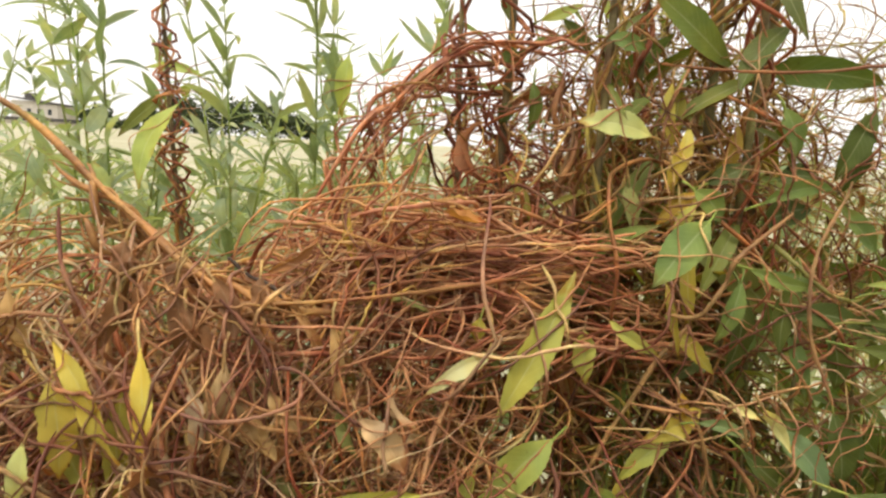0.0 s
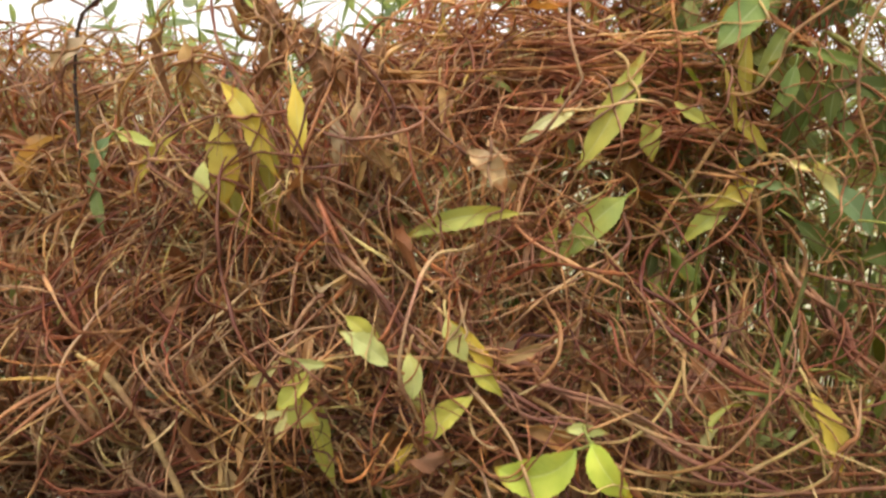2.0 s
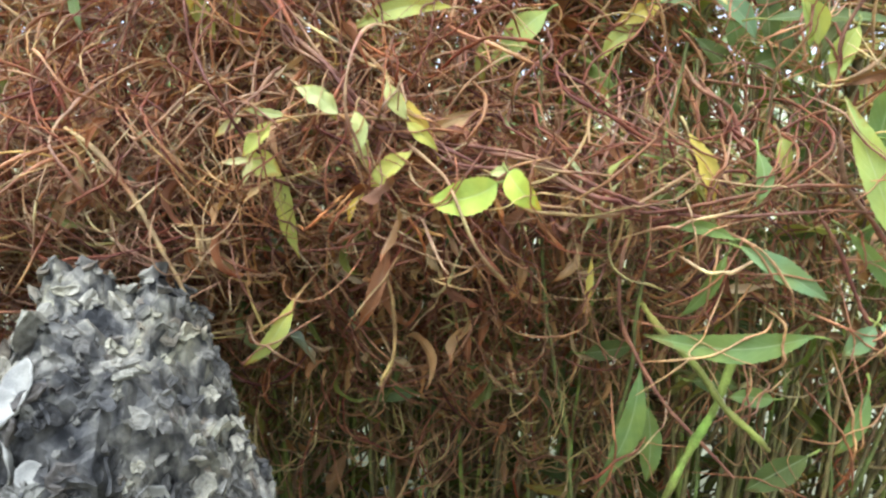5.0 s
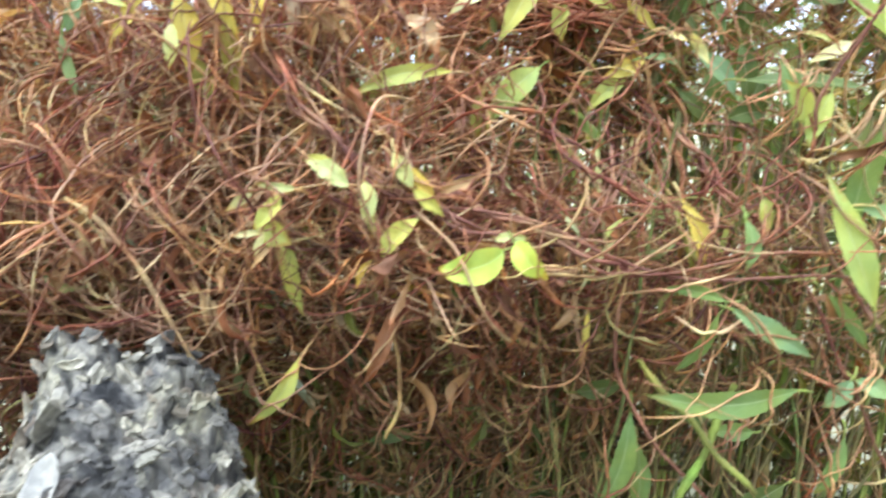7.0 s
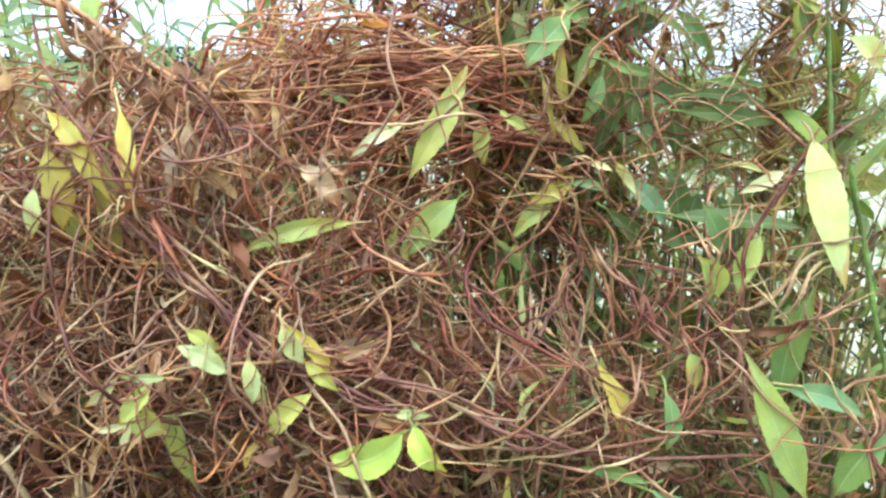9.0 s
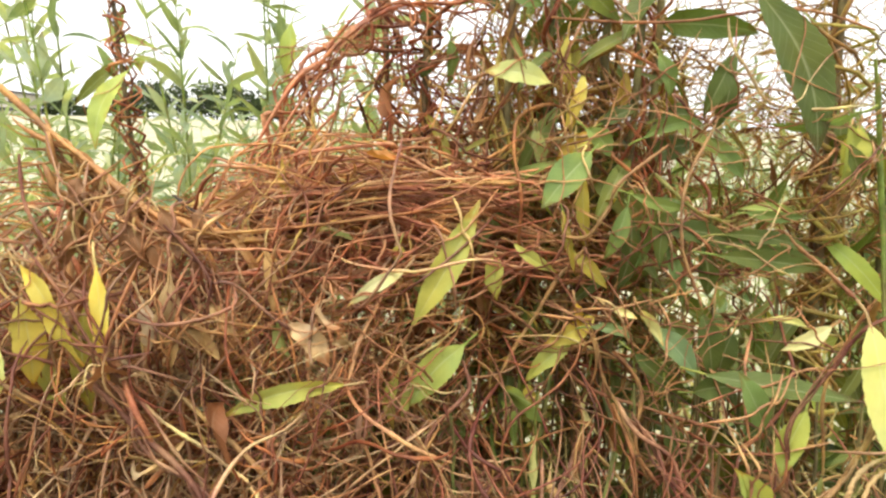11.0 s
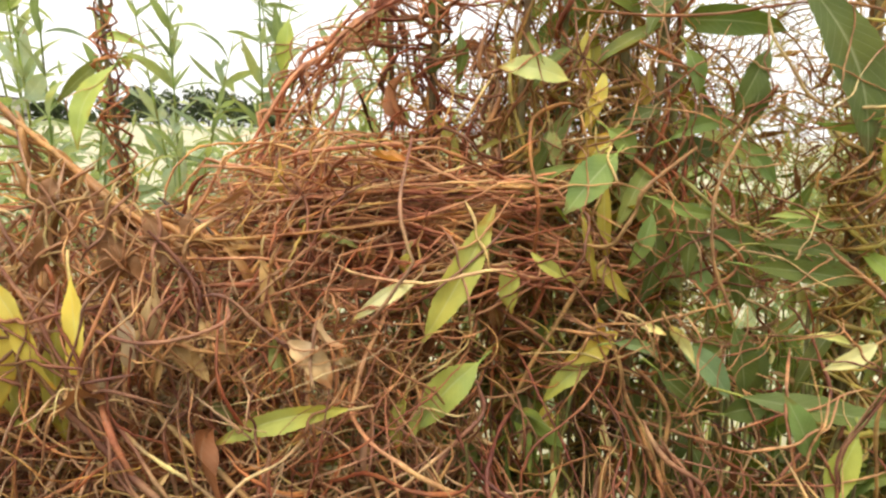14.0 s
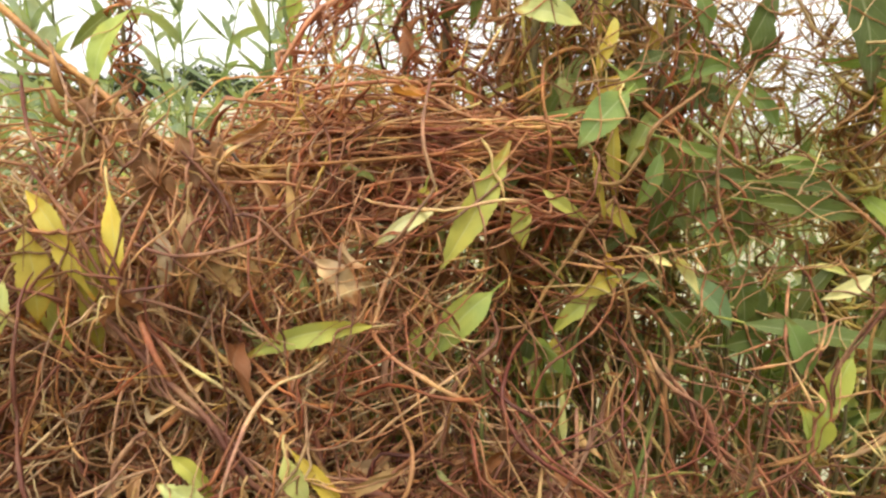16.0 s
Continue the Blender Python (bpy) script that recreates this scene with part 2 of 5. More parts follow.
def rock_material(name, stops, weight):
    """Layered grey stone: pale lime, blue-grey and brown patches between dark seams."""
    mat, nt, bsdf, out = material(name)
    geo = nt.nodes.new("ShaderNodeNewGeometry")
    squash = nt.nodes.new("ShaderNodeMapping")
    squash.inputs["Scale"].default_value = (1.0, 1.0, 0.8)
    nt.links.new(geo.outputs["Position"], squash.inputs["Vector"])
    a = node(nt, "ShaderNodeTexNoise", Scale=48.0, Detail=7.0, Distortion=1.1)
    b = node(nt, "ShaderNodeTexNoise", Scale=260.0, Detail=5.0)
    h = node(nt, "ShaderNodeTexNoise", Scale=17.0, Detail=3.0)
    cells = nt.nodes.new("ShaderNodeTexVoronoi")
    cells.feature = "DISTANCE_TO_EDGE"
    cells.inputs["Scale"].default_value = 95.0
    for n in (a, b, h, cells):
        nt.links.new(squash.outputs[0], n.inputs["Vector"])
    base = ramp(nt, a.outputs["Fac"], [(0.36, (0.035, 0.036, 0.038)), (0.46, (0.13, 0.13, 0.132)), (0.56, (0.25, 0.247, 0.235)), (0.68, (0.46, 0.45, 0.40))])
    col = mixed(nt, "MIX", weight, base, ramp(nt, geo.outputs["Random Per Island"], stops))
    col = mixed(nt, "MULTIPLY", 0.8, col, ramp(nt, h.outputs["Fac"], [(0.38, (0.30, 0.30, 0.31)), (0.48, (0.66, 0.65, 0.63)), (0.56, (1.2, 1.17, 1.05)), (0.64, (1.0, 0.98, 0.80)), (0.72, (0.80, 0.66, 0.52))]))
    col = mixed(nt, "MULTIPLY", 0.5, col, ramp(nt, b.outputs["Fac"], [(0.34, (0.34, 0.34, 0.35)), (0.56, (1, 1, 1))]))
    col = mixed(nt, "MULTIPLY", 0.25, col, ramp(nt, cells.outputs["Distance"], [(0.0, (0.15, 0.15, 0.17)), (0.09, (1, 1, 1))]))
    col = mixed(nt, "MULTIPLY", 1.0, col, (0.86, 0.82, 0.74))
    nt.links.new(col, bsdf.inputs["Base Color"])
    bsdf.inputs["Roughness"].default_value = 0.62
    bsdf.inputs["Specular IOR Level"].default_value = 0.3
    bumped(nt, bsdf, mixed(nt, "ADD", 0.6, b.outputs["Fac"], a.outputs["Fac"]), 0.8, 0.0022)
    return mat


rock_body = rock_material("rock_body", [(0.0, (0.2, 0.2, 0.2)), (1.0, (0.2, 0.2, 0.2))], 0.0)
rock_flakes = rock_material("rock_flakes", [(0.0, (0.05, 0.05, 0.052)), (0.25, (0.13, 0.13, 0.13)), (0.42, (0.26, 0.256, 0.24)), (0.52, (0.22, 0.17, 0.13)), (0.62, (0.31, 0.305, 0.285)), (0.8, (0.45, 0.44, 0.39)), (0.93, (0.56, 0.56, 0.47)), (1.0, (0.70, 0.69, 0.64))], 0.6)


shell_lime = plain("shell_lime", (0.15, 0.145, 0.13), (0.38, 0.36, 0.30), 85.0, 0.55, 0.25, 0.001)


# ---- mesh tools ----
rng = np.random.default_rng(7)


def mesh_from(name, verts, quads, mat, uvs=None, smooth=True):
    me = bpy.data.meshes.new(name)
    verts, quads = np.asarray(verts, np.float32), np.asarray(quads, np.int32)
    me.vertices.add(len(verts))
    me.vertices.foreach_set("co", verts.ravel())
    me.loops.add(quads.size)
    me.loops.foreach_set("vertex_index", quads.ravel())
    me.polygons.add(len(quads))
    me.polygons.foreach_set("loop_start", np.arange(len(quads), dtype=np.int32) * quads.shape[1])
    me.polygons.foreach_set("use_smooth", np.full(len(quads), smooth))
    if uvs is not None:
        layer = me.uv_layers.new(name="UVMap")
        layer.data.foreach_set("uv", np.asarray(uvs, np.float32)[quads.ravel()].ravel())
    me.update(calc_edges=True)
    me.validate()
    me.materials.append(mat)
    return me


def tubes(paths, radii, sides=5):
    """Verts and quads of round strands along paths (strands, points, 3), radii (strands, points)."""
    paths, radii = np.asarray(paths, float), np.asarray(radii, float)
    s, n = paths.shape[:2]
    t = np.gradient(paths, axis=1)
    t /= np.linalg.norm(t, axis=2, keepdims=True) + 1e-9
    ref = np.where(np.abs(t[:, 0, 2:3]) < 0.8, [[0.0, 0.0, 1.0]], [[1.0, 0.0, 0.0]])
    u = np.empty_like(t)
    for i in range(n):
        ref = ref - (ref * t[:, i]).sum(1, keepdims=True) * t[:, i]
        ref = ref / (np.linalg.norm(ref, axis=1, keepdims=True) + 1e-9)
        u[:, i] = ref
    v = np.cross(t, u)
    a = np.arange(sides) * 2 * np.pi / sides
    ring = u[:, :, None] * np.cos(a)[None, None, :, None] + v[:, :, None] * np.sin(a)[None, None, :, None]
    verts = (paths[:, :, None] + ring * radii[:, :, None, None]).reshape(-1, 3)
    i, j, k = np.meshgrid(np.arange(s), np.arange(n - 1), np.arange(sides), indexing="ij")
    base, k2 = (i * n + j) * sides, (k + 1) % sides
    quads = np.stack([base + k, base + k2, base + sides + k2, base + sides + k], -1).reshape(-1, 4)
    return verts, quads


def taper(count, n, radius, spread=0.25):
    """Radii that swell unevenly along each strand and thin out at the tips."""
    s = np.linspace(0, 1, n)
    r = radius * np.exp(1.2 * spread * rng.standard_normal((count, 1))).clip(0.45, 2.1)
    wave = 1 + 0.13 * np.sin(s * rng.uniform(10, 40, (count, 1)) + rng.uniform(0, 6.3, (count, 1)))
    return r * wave * np.minimum(1, 0.25 + 9 * np.minimum(s, 1 - s))[None]


def spline(points, n):
    """A smooth line of n points through a few given ones."""
    p = np.asarray(points, float)
    p = np.vstack([2 * p[0] - p[1], p, 2 * p[-1] - p[-2]])
    out = []
    for x in np.linspace(0, len(p) - 3 - 1e-6, n):
        i, f = int(x), x - int(x)
        a, b, c, d = p[i:i + 4]
        out.append(0.5 * (2 * b + (c - a) * f + (2 * a - 5 * b + 4 * c - d) * f * f + (3 * b - a - 3 * c + d) * f ** 3))
    return np.array(out)


def part(name, me, parent, label=""):
    ob = new(name, me)
    ob.parent = parent
    return tagged(ob, label)


# ---- ground and distance ----
def ground():
    """One sheet to the horizon, finer near the plants, with low swells and a slight rise far off."""
    r = np.concatenate([np.linspace(0, 3, 16), np.geomspace(3.5, 3000, 34)])
    a = np.linspace(0, 2 * np.pi, 73)[:-1]
    rr, aa = np.meshgrid(r, a, indexing="ij")
    x, y = rr * np.cos(aa), rr * np.sin(aa) + 0.6
    z = 0.025 * np.sin(x * 2.1 + 1) * np.cos(y * 1.7) * np.exp(-rr / 30) + 3.4 * np.clip((y - 20) / 125, 0, 1) ** 1.5
    verts = np.stack([x, y, z], -1).reshape(-1, 3)
    i, k = np.meshgrid(np.arange(len(r) - 1), np.arange(72), indexing="ij")
    k2 = (k + 1) % 72
    quads = np.stack([i * 72 + k, (i + 1) * 72 + k, (i + 1) * 72 + k2, i * 72 + k2], -1).reshape(-1, 4)
    return tagged(new("ground", mesh_from("ground", verts, quads, meadow)), "pale dry meadow ground reaching to the horizon", "ground", kind="structure")


ground()


def leaf_verts(length, width, rows=11, fold=0.25, bend=0.2, twist=0.0, serrate=0.04, widest=0.42, cols=5, wavy=0.0, sickle=0.0, ragged=0.0):
    """A lance-shaped blade along x from its stalk at the origin: y across, z its upper side."""
    s = np.linspace(0, 1, rows)
    k = math.log(0.5) / math.log(widest)
    half = 0.5 * width * np.sin(np.pi * np.clip(s, 0, 1) ** k) ** np.interp(s, [0, 0.5, 1], [1.15, 0.86, 1.0]) + 0.010 * width
    half[0] = 0.05 * width
    tooth = 1 + serrate * np.where(np.arange(rows) % 2, 1, -1)
    u = np.linspace(-1, 1, cols)
    y = half[:, None] * u[None] * np.where(np.abs(u) > 0.9, tooth[:, None], 1)
    if ragged:
        walk_in = np.cumsum(rng.standard_normal((rows, 2)), axis=0).clip(-4, 1)
        edge = 1 + ragged * 0.35 * (walk_in + np.roll(walk_in, 1, axis=0)) / 2
        y = y * np.where(u[None] < 0, edge[:, :1], edge[:, 1:]).clip(0.25, 1.15)
    y = y + sickle * length * np.sin(np.pi * s)[:, None]
    z = np.abs(y - sickle * length * np.sin(np.pi * s)[:, None]) * fold + wavy * width * np.sin(s * 17)[:, None] * np.abs(u)[None] * np.sign(u)[None]
    ang = twist * s[:, None]
    y, z = y * np.cos(ang) - z * np.sin(ang), y * np.sin(ang) + z * np.cos(ang)
    th = bend * (2 * s - 1)
    if abs(bend) > 1e-4:
        cx = length * (np.sin(th) + math.sin(bend)) / (2 * bend)
        cz = length * (np.cos(th) - math.cos(bend)) / (2 * bend)
        sc = length / (cx[-1] - cx[0])
        cx, cz = cx * sc, cz * sc
    else:
        cx, cz = length * s, 0 * s
    verts = np.stack([cx[:, None] + np.sin(th)[:, None] * z, y, cz[:, None] + np.cos(th)[:, None] * z], -1).reshape(-1, 3)
    uv = np.stack(np.meshgrid(s, (u + 1) / 2, indexing="ij")[::-1], -1).reshape(-1, 2)
    i, j = np.meshgrid(np.arange(rows - 1), np.arange(cols - 1), indexing="ij")
    a = i * cols + j
    quads = np.stack([a, a + cols, a + cols + 1, a + 1], -1).reshape(-1, 4)
    return verts, quads, uv


def leaf_pose(base, tip, roll=0.0, toward=(0, -1, 0.35)):
    """The pose of a blade from stalk to tip, its upper side toward a direction, then rolled about its length."""
    b, t = Vector(base), Vector(tip)
    x = (t - b).normalized()
    z = Vector(toward)
    z = z - z.dot(x) * x
    if z.length < 1e-3:
        z = Vector((0, 0, 1)) - x.z * x
    z.normalize()
    y = z.cross(x)
    m = Matrix((x, y, z)).transposed().to_4x4()
    return Matrix.Translation(b) @ m @ Matrix.Rotation(radians(roll), 4, "X")


def leaf_cloud(name, poses, sizes, mat, rows=7, cols=3, fold=(0.1, 0.5), bend=(-0.2, 0.9), serrate=0.03):
    """Many blades in one mesh."""
    vs, qs, us, off = [], [], [], 0
    for m, (length, width) in zip(poses, sizes):
        v, q, u = leaf_verts(length, width, rows, rng.uniform(*fold), rng.uniform(*bend), rng.uniform(-0.5, 0.5), serrate, rng.uniform(0.34, 0.5), cols)
        a = np.array(m)
        vs.append(v @ a[:3, :3].T + a[:3, 3])
        qs.append(q + off)
        us.append(u)
        off += len(v)
    return mesh_from(name, np.vstack(vs), np.vstack(qs), mat, np.vstack(us))


# earth bank added out of view behind the viewer, to block low sky light
def bank():
    a = np.linspace(math.pi * 1.02, math.pi * 1.98, 60)
    prof = [(1.15, -0.05), (1.3, 0.4), (1.48, 0.85), (1.75, 1.12), (2.3, 1.28), (4.0, 1.05), (6.0, -0.05)]
    verts = [((r + 0.12 * math.sin(t * 9 + k)) * math.cos(t) * 1.25, (r + 0.1 * math.sin(t * 13 + 2 * k)) * math.sin(t) * 0.95 + 0.1, h + 0.08 * math.sin(t * 7 + k * 1.7) * (h > 0)) for k, (r, h) in enumerate(prof) for t in a]
    i, j = np.meshgrid(np.arange(len(prof) - 1), np.arange(59), indexing="ij")
    q = np.stack([i * 60 + j, i * 60 + j + 1, (i + 1) * 60 + j + 1, (i + 1) * 60 + j], -1).reshape(-1, 4)
    return tagged(new("bank", mesh_from("bank", verts, q, soil)), "unseen dark earth bank added behind the viewer to block low sky light", "bank", kind="structure")


bank()

# far trees along the meadow's edge
def far_tree(x, y, height, spread):
    tree = new("far_tree")
    tree.location = (x, y, 3.35)
    n = 9
    limbs, rad = [spline([(0, 0, -0.3), (0.1, 0, height * 0.3), (0.2, 0.1, height * 0.75)], n)], [np.linspace(0.32, 0.06, n)]
    for i in range(8):
        a, h = rng.uniform(0, 6.28), rng.uniform(0.15, 0.6) * height
        d = np.array([math.cos(a), math.sin(a), rng.uniform(0.3, 0.9)]) * spread * 0.7
        limbs.append(spline([(0.1, 0, h), np.array([0.1, 0, h]) + d * 0.5, np.array([0.1, 0, h]) + d], n))
        rad.append(np.linspace(0.12, 0.03, n))
    v, q = tubes(limbs, rad, 6)
    part("trunk", mesh_from("trunk", v, q, far_bark), tree)
    poses, sizes = [], []
    clumps = [(rng.uniform(-0.8, 0.8) * spread, rng.uniform(-0.6, 0.6) * spread, rng.uniform(0.12, 0.95) * height) for _ in range(26)]
    for cx, cy, cz in clumps:
        size = spread * rng.uniform(0.2, 0.42) * (1.15 - 0.5 * cz / height)
        for _ in range(48):
            d = Vector(rng.standard_normal(3)).normalized()
            p = Vector((cx, cy, cz)) + d * size * rng.uniform(0.4, 1)
            p.z = max(p.z, 0.1)
            out = (d + Vector(rng.standard_normal(3)) * 0.5).normalized()
            poses.append(leaf_pose(p, p + out * 0.5, rng.uniform(0, 360)))
            sizes.append((rng.uniform(0.5, 0.9), rng.uniform(0.35, 0.6)))
    part("crown", leaf_cloud("crown", poses, sizes, tree_leaves, 4, 3), tree)
    return tagged(tree, "dark broad-leaved tree on the far meadow edge", "tree", "far tree line")


for far_x, far_y, far_h, far_s in ((-79, 150, 6.0, 4.0), (-74, 152, 7.6, 4.8), (-69, 149, 8.6, 5.4), (-62, 151, 7.2, 5.0), (-56, 150, 8.2, 5.4), (-50, 152, 8.4, 5.0), (-45, 150, 5.6, 4.6), (-40, 151, 3.2, 4.0), (-97, 156, 6.4, 2.6), (-101, 158, 4.2, 3.4), (-92, 158, 2.2, 3.4)):
    far_tree(far_x, far_y, far_h, far_s)


def box(name, lo, hi, mat, parent, label=""):
    bm = bmesh.new()
    bmesh.ops.create_cube(bm, size=1, matrix=Matrix.Translation([(a + b) / 2 for a, b in zip(lo, hi)]) @ Matrix.Diagonal([b - a for a, b in zip(lo, hi)] + [1]))
    bmesh.ops.bevel(bm, geom=bm.edges[:], offset=0.04, segments=1, affect="EDGES")
    me = bpy.data.meshes.new(name)
    bm.to_mesh(me)
    bm.free()
    me.materials.append(mat)
    return part(name, me, parent, label)


def far_house():
    house = new("house")
    house.location = (-109, 152, 3.2)
    box("wall", (-6, -4, 0), (6, 4, 5.2), render_wall, house)
    bm = bmesh.new()
    top = [bm.verts.new(p) for p in ((-6.4, -4.5, 6.6), (6.4, -4.5, 5.1), (6.4, 4.5, 5.1), (-6.4, 4.5, 6.6), (-6.4, -4.5, 6.9), (6.4, -4.5, 5.4), (6.4, 4.5, 5.4), (-6.4, 4.5, 6.9))]
    for f in ((3, 2, 1, 0), (4, 5, 6, 7), (0, 1, 5, 4), (1, 2, 6, 5), (2, 3, 7, 6), (3, 0, 4, 7)):
        bm.faces.new([top[i] for i in f])
    me = bpy.data.meshes.new("roof")
    bm.to_mesh(me)
    bm.free()
    me.materials.append(roof_tile)
    part("roof", me, house, "dark low-pitched roof")
    box("gable", (-5.9, -3.9, 5.2), (1.0, 3.9, 5.9), render_wall, house)
    box("chimney", (-4.6, -1.0, 6.2), (-2.6, 1.0, 8.0), roof_tile, house, "dark chimney stack")
    for wx in (-4, -1.3, 1.3, 4):
        box("window", (wx - 0.5, -4.06, 2.6), (wx + 0.5, -3.98, 4.0), dark_glass, house)
    box("annex", (-6.5, -9.0, 0), (11, -4.1, 0.9), render_wall, house)
    box("annex_roof", (-7, -9.4, 0.9), (11.5, -4.1, 1.7), roof_tile, house, "dark roof of the low annex")
    return tagged(house, "low cream house with a dark roof and annex", "house")


far_house()


# ---- the tangle's form ----
def front(x, z):
    """How far ahead the tangle's near surface stands."""
    y = 0.25 + 0.52 * np.maximum(z - 0.70, 0) + 1.25 * np.clip(x + 0.005, 0, 0.11) * np.clip((z - 0.74) / 0.06, 0, 1)
    y = y + 0.10 * np.clip(x, 0, 0.5) + 0.80 * np.clip(0.69 - z, 0, 0.08) + 0.25 * np.clip(0.62 - z, 0, 0.5)
    return y + 0.012 * np.sin(x * 31 + z * 17) + 0.010 * np.sin(z * 43 - x * 13)


def crest(x):
    """The height of its top along the row of plants."""
    return np.interp(x, [-0.8, -0.3, -0.16, -0.12, -0.096, -0.068, -0.05, -0.027, 0.004, 0.075, 0.076, 0.7], [0.945, 0.926, 0.902, 0.914, 0.954, 0.985, 1.012, 1.036, 1.05, 1.06, 1.5, 1.5])


def roam(count, n, step, place, way, wander, thick, pull=(0, 0, 0), roof=True, deep=0.0):
    """Strands that grow from the given places in the given ways, wander, and keep inside the tangle."""
    p, d = np.array(place, float), np.array(way, float)
    d /= np.linalg.norm(d, axis=1, keepdims=True)
    spin = rng.standard_normal((count, 3)) * wander
    path = np.empty((count, n, 3))
    step = np.asarray(step).reshape(-1, 1)
    for i in range(n):
        path[:, i] = p
        spin = 0.78 * spin + 0.5 * wander * rng.standard_normal((count, 3))
        d = d + np.cross(spin, d) + np.asarray(pull)
        kink = rng.random((count, 1)) < 0.05
        d = d + kink * rng.standard_normal((count, 3)) * 0.6
        f = front(p[:, 0], p[:, 2]) + deep
        d[:, 1] += 4.5 * np.clip(f + 0.015 - p[:, 1], 0, 0.04) - 3 * np.clip(p[:, 1] - f - thick, 0, 0.08)
        if roof:
            d[:, 2] -= 2.6 * np.clip(p[:, 2] - crest(p[:, 0]) + 0.025, 0, 0.06)
        d /= np.linalg.norm(d, axis=1, keepdims=True)
        p = p + d * step
    if roof:
        # strands that would stick out over the crest are left out
        over = np.where(path[..., 0] < 0.075, path[..., 2] - crest(path[..., 0]), 0).max(1)
        path = path[over < 0.012 + 0.02 * rng.random(count)]
    return path


def scatter(count, xs, zs, thick, deep=0.0):
    x, z = rng.uniform(*xs, count), rng.uniform(*zs, count)
    z = np.minimum(z, crest(x) - 0.10 * rng.random(count))
    return np.stack([x, front(x, z) + deep + thick * rng.random(count) ** 1.3, z], 1)


over_leaves = []


def stuff(name, batches, mat, label, category="dodder", kink=0.0005):
    vs, qs, off = [], [], 0
    for paths, radii, sides in batches:
        kinks = rng.normal(0, kink, paths.shape)
        kinks = (kinks + np.roll(kinks, 1, axis=1) + np.roll(kinks, 2, axis=1)) * 0.5
        v, q = tubes(paths + kinks, radii * (1 + 0.12 * rng.standard_normal(radii.shape)), sides)
        vs.append(v)
        qs.append(q + off)
        off += len(v)
    return tagged(new(name, mesh_from(name, np.vstack(vs), np.vstack(qs), mat)), label, category, kind="stuff")


def ways(count, x, y, z):
    """Random directions, stretched along the axes; all downward where z is negative."""
    out = rng.standard_normal((count, 3)) * np.array([x, y, abs(z)]) + 1e-3
    if z < 0:
        out[:, 2] = -np.abs(out[:, 2])
    return out


def bundled(paths, each, spread):
    """Each path becomes a loose cord of strands that part and meet along the way."""
    s, n = paths.shape[:2]
    out = np.repeat(paths, each, axis=0)
    f = np.linspace(0, 1, n)[None, :, None]
    size = s * each
    drift = rng.normal(0, spread, (size, 1, 3)) + rng.normal(0, spread, (size, 1, 3)) * np.sin(f * rng.uniform(2, 9, (size, 1, 3)) + rng.uniform(0, 6.3, (size, 1, 3)))
    shift = rng.integers(0, max(2, n // 5), size)
    out = out + drift * np.array([1.0, 0.6, 1.0])
    for k in range(size):
        out[k] = np.roll(out[k], -shift[k], axis=0)
        if shift[k]:
            step = out[k, n - shift[k] - 1] - out[k, n - shift[k] - 2]
            out[k, n - shift[k]:] = out[k, n - shift[k] - 1] + step * np.arange(1, shift[k] + 1)[:, None] + rng.normal(0, 0.0012, (shift[k], 3)).cumsum(0)
    return out


def mat_of_strands(name, label, mat, xs, zs, stretch, cords, singles, fines, thick, pull=(0, 0, 0), roof=True, deep=0.0, gauge=0.00115, wander=0.075):
    """Cords, single strands and hair-thin tendrils that fill one stretch of the tangle."""
    a = roam(cords, 44, rng.uniform(0.004, 0.0085, cords), scatter(cords, xs, zs, thick, deep), ways(cords, *stretch), wander, thick, pull, roof, deep)
    a = bundled(a, 4, 0.0062)
    b = roam(singles, 36, rng.uniform(0.004, 0.009, singles), scatter(singles, xs, zs, thick, deep), ways(singles, *stretch), wander * 1.35, thick, pull, roof, deep)
    d = roam(fines, 26, rng.uniform(0.003, 0.006, fines), scatter(fines, xs, zs, thick * 0.6, deep), ways(fines, 1, 0.5, 1), wander * 2.6, thick, pull, roof, deep)
    return stuff(name, [(a, taper(len(a), 44, gauge, 0.42), 5), (b, taper(len(b), 36, gauge * 1.1, 0.42), 5), (d, taper(len(d), 26, gauge * 0.7, 0.4), 4)], mat, label)


# the sagging drift of curled strands
mat_of_strands("drift_of_dodder", "rust-red dodder strands matted over the weeds", rust_strands, (-0.72, 0.03), (0.74, 0.885), (1, 0.4, 0.8), 60, 270, 560, 0.12, gauge=0.00066)
mat_of_strands("sprawling_dodder", "tan and brown dodder strands spread through the mat", tan_strands, (-0.70, 0.05), (0.72, 0.895), (0.8, 0.4, 1), 44, 240, 560, 0.11, gauge=0.00055)
mat_of_strands("old_dodder", "mauve-brown old dodder strands in the lower mat", mauve_strands, (-0.70, 0.08), (0.52, 0.77), (0.8, 0.4, 1), 92, 430, 800, 0.13, gauge=0.00058)

mat_of_strands("pale_dodder", "pale tan thin dodder strands spread over the mat", pale_strands, (-0.62, -0.02), (0.62, 0.93), (0.9, 0.4, 0.8), 26, 290, 600, 0.05, deep=-0.004, gauge=0.00056, wander=0.075)

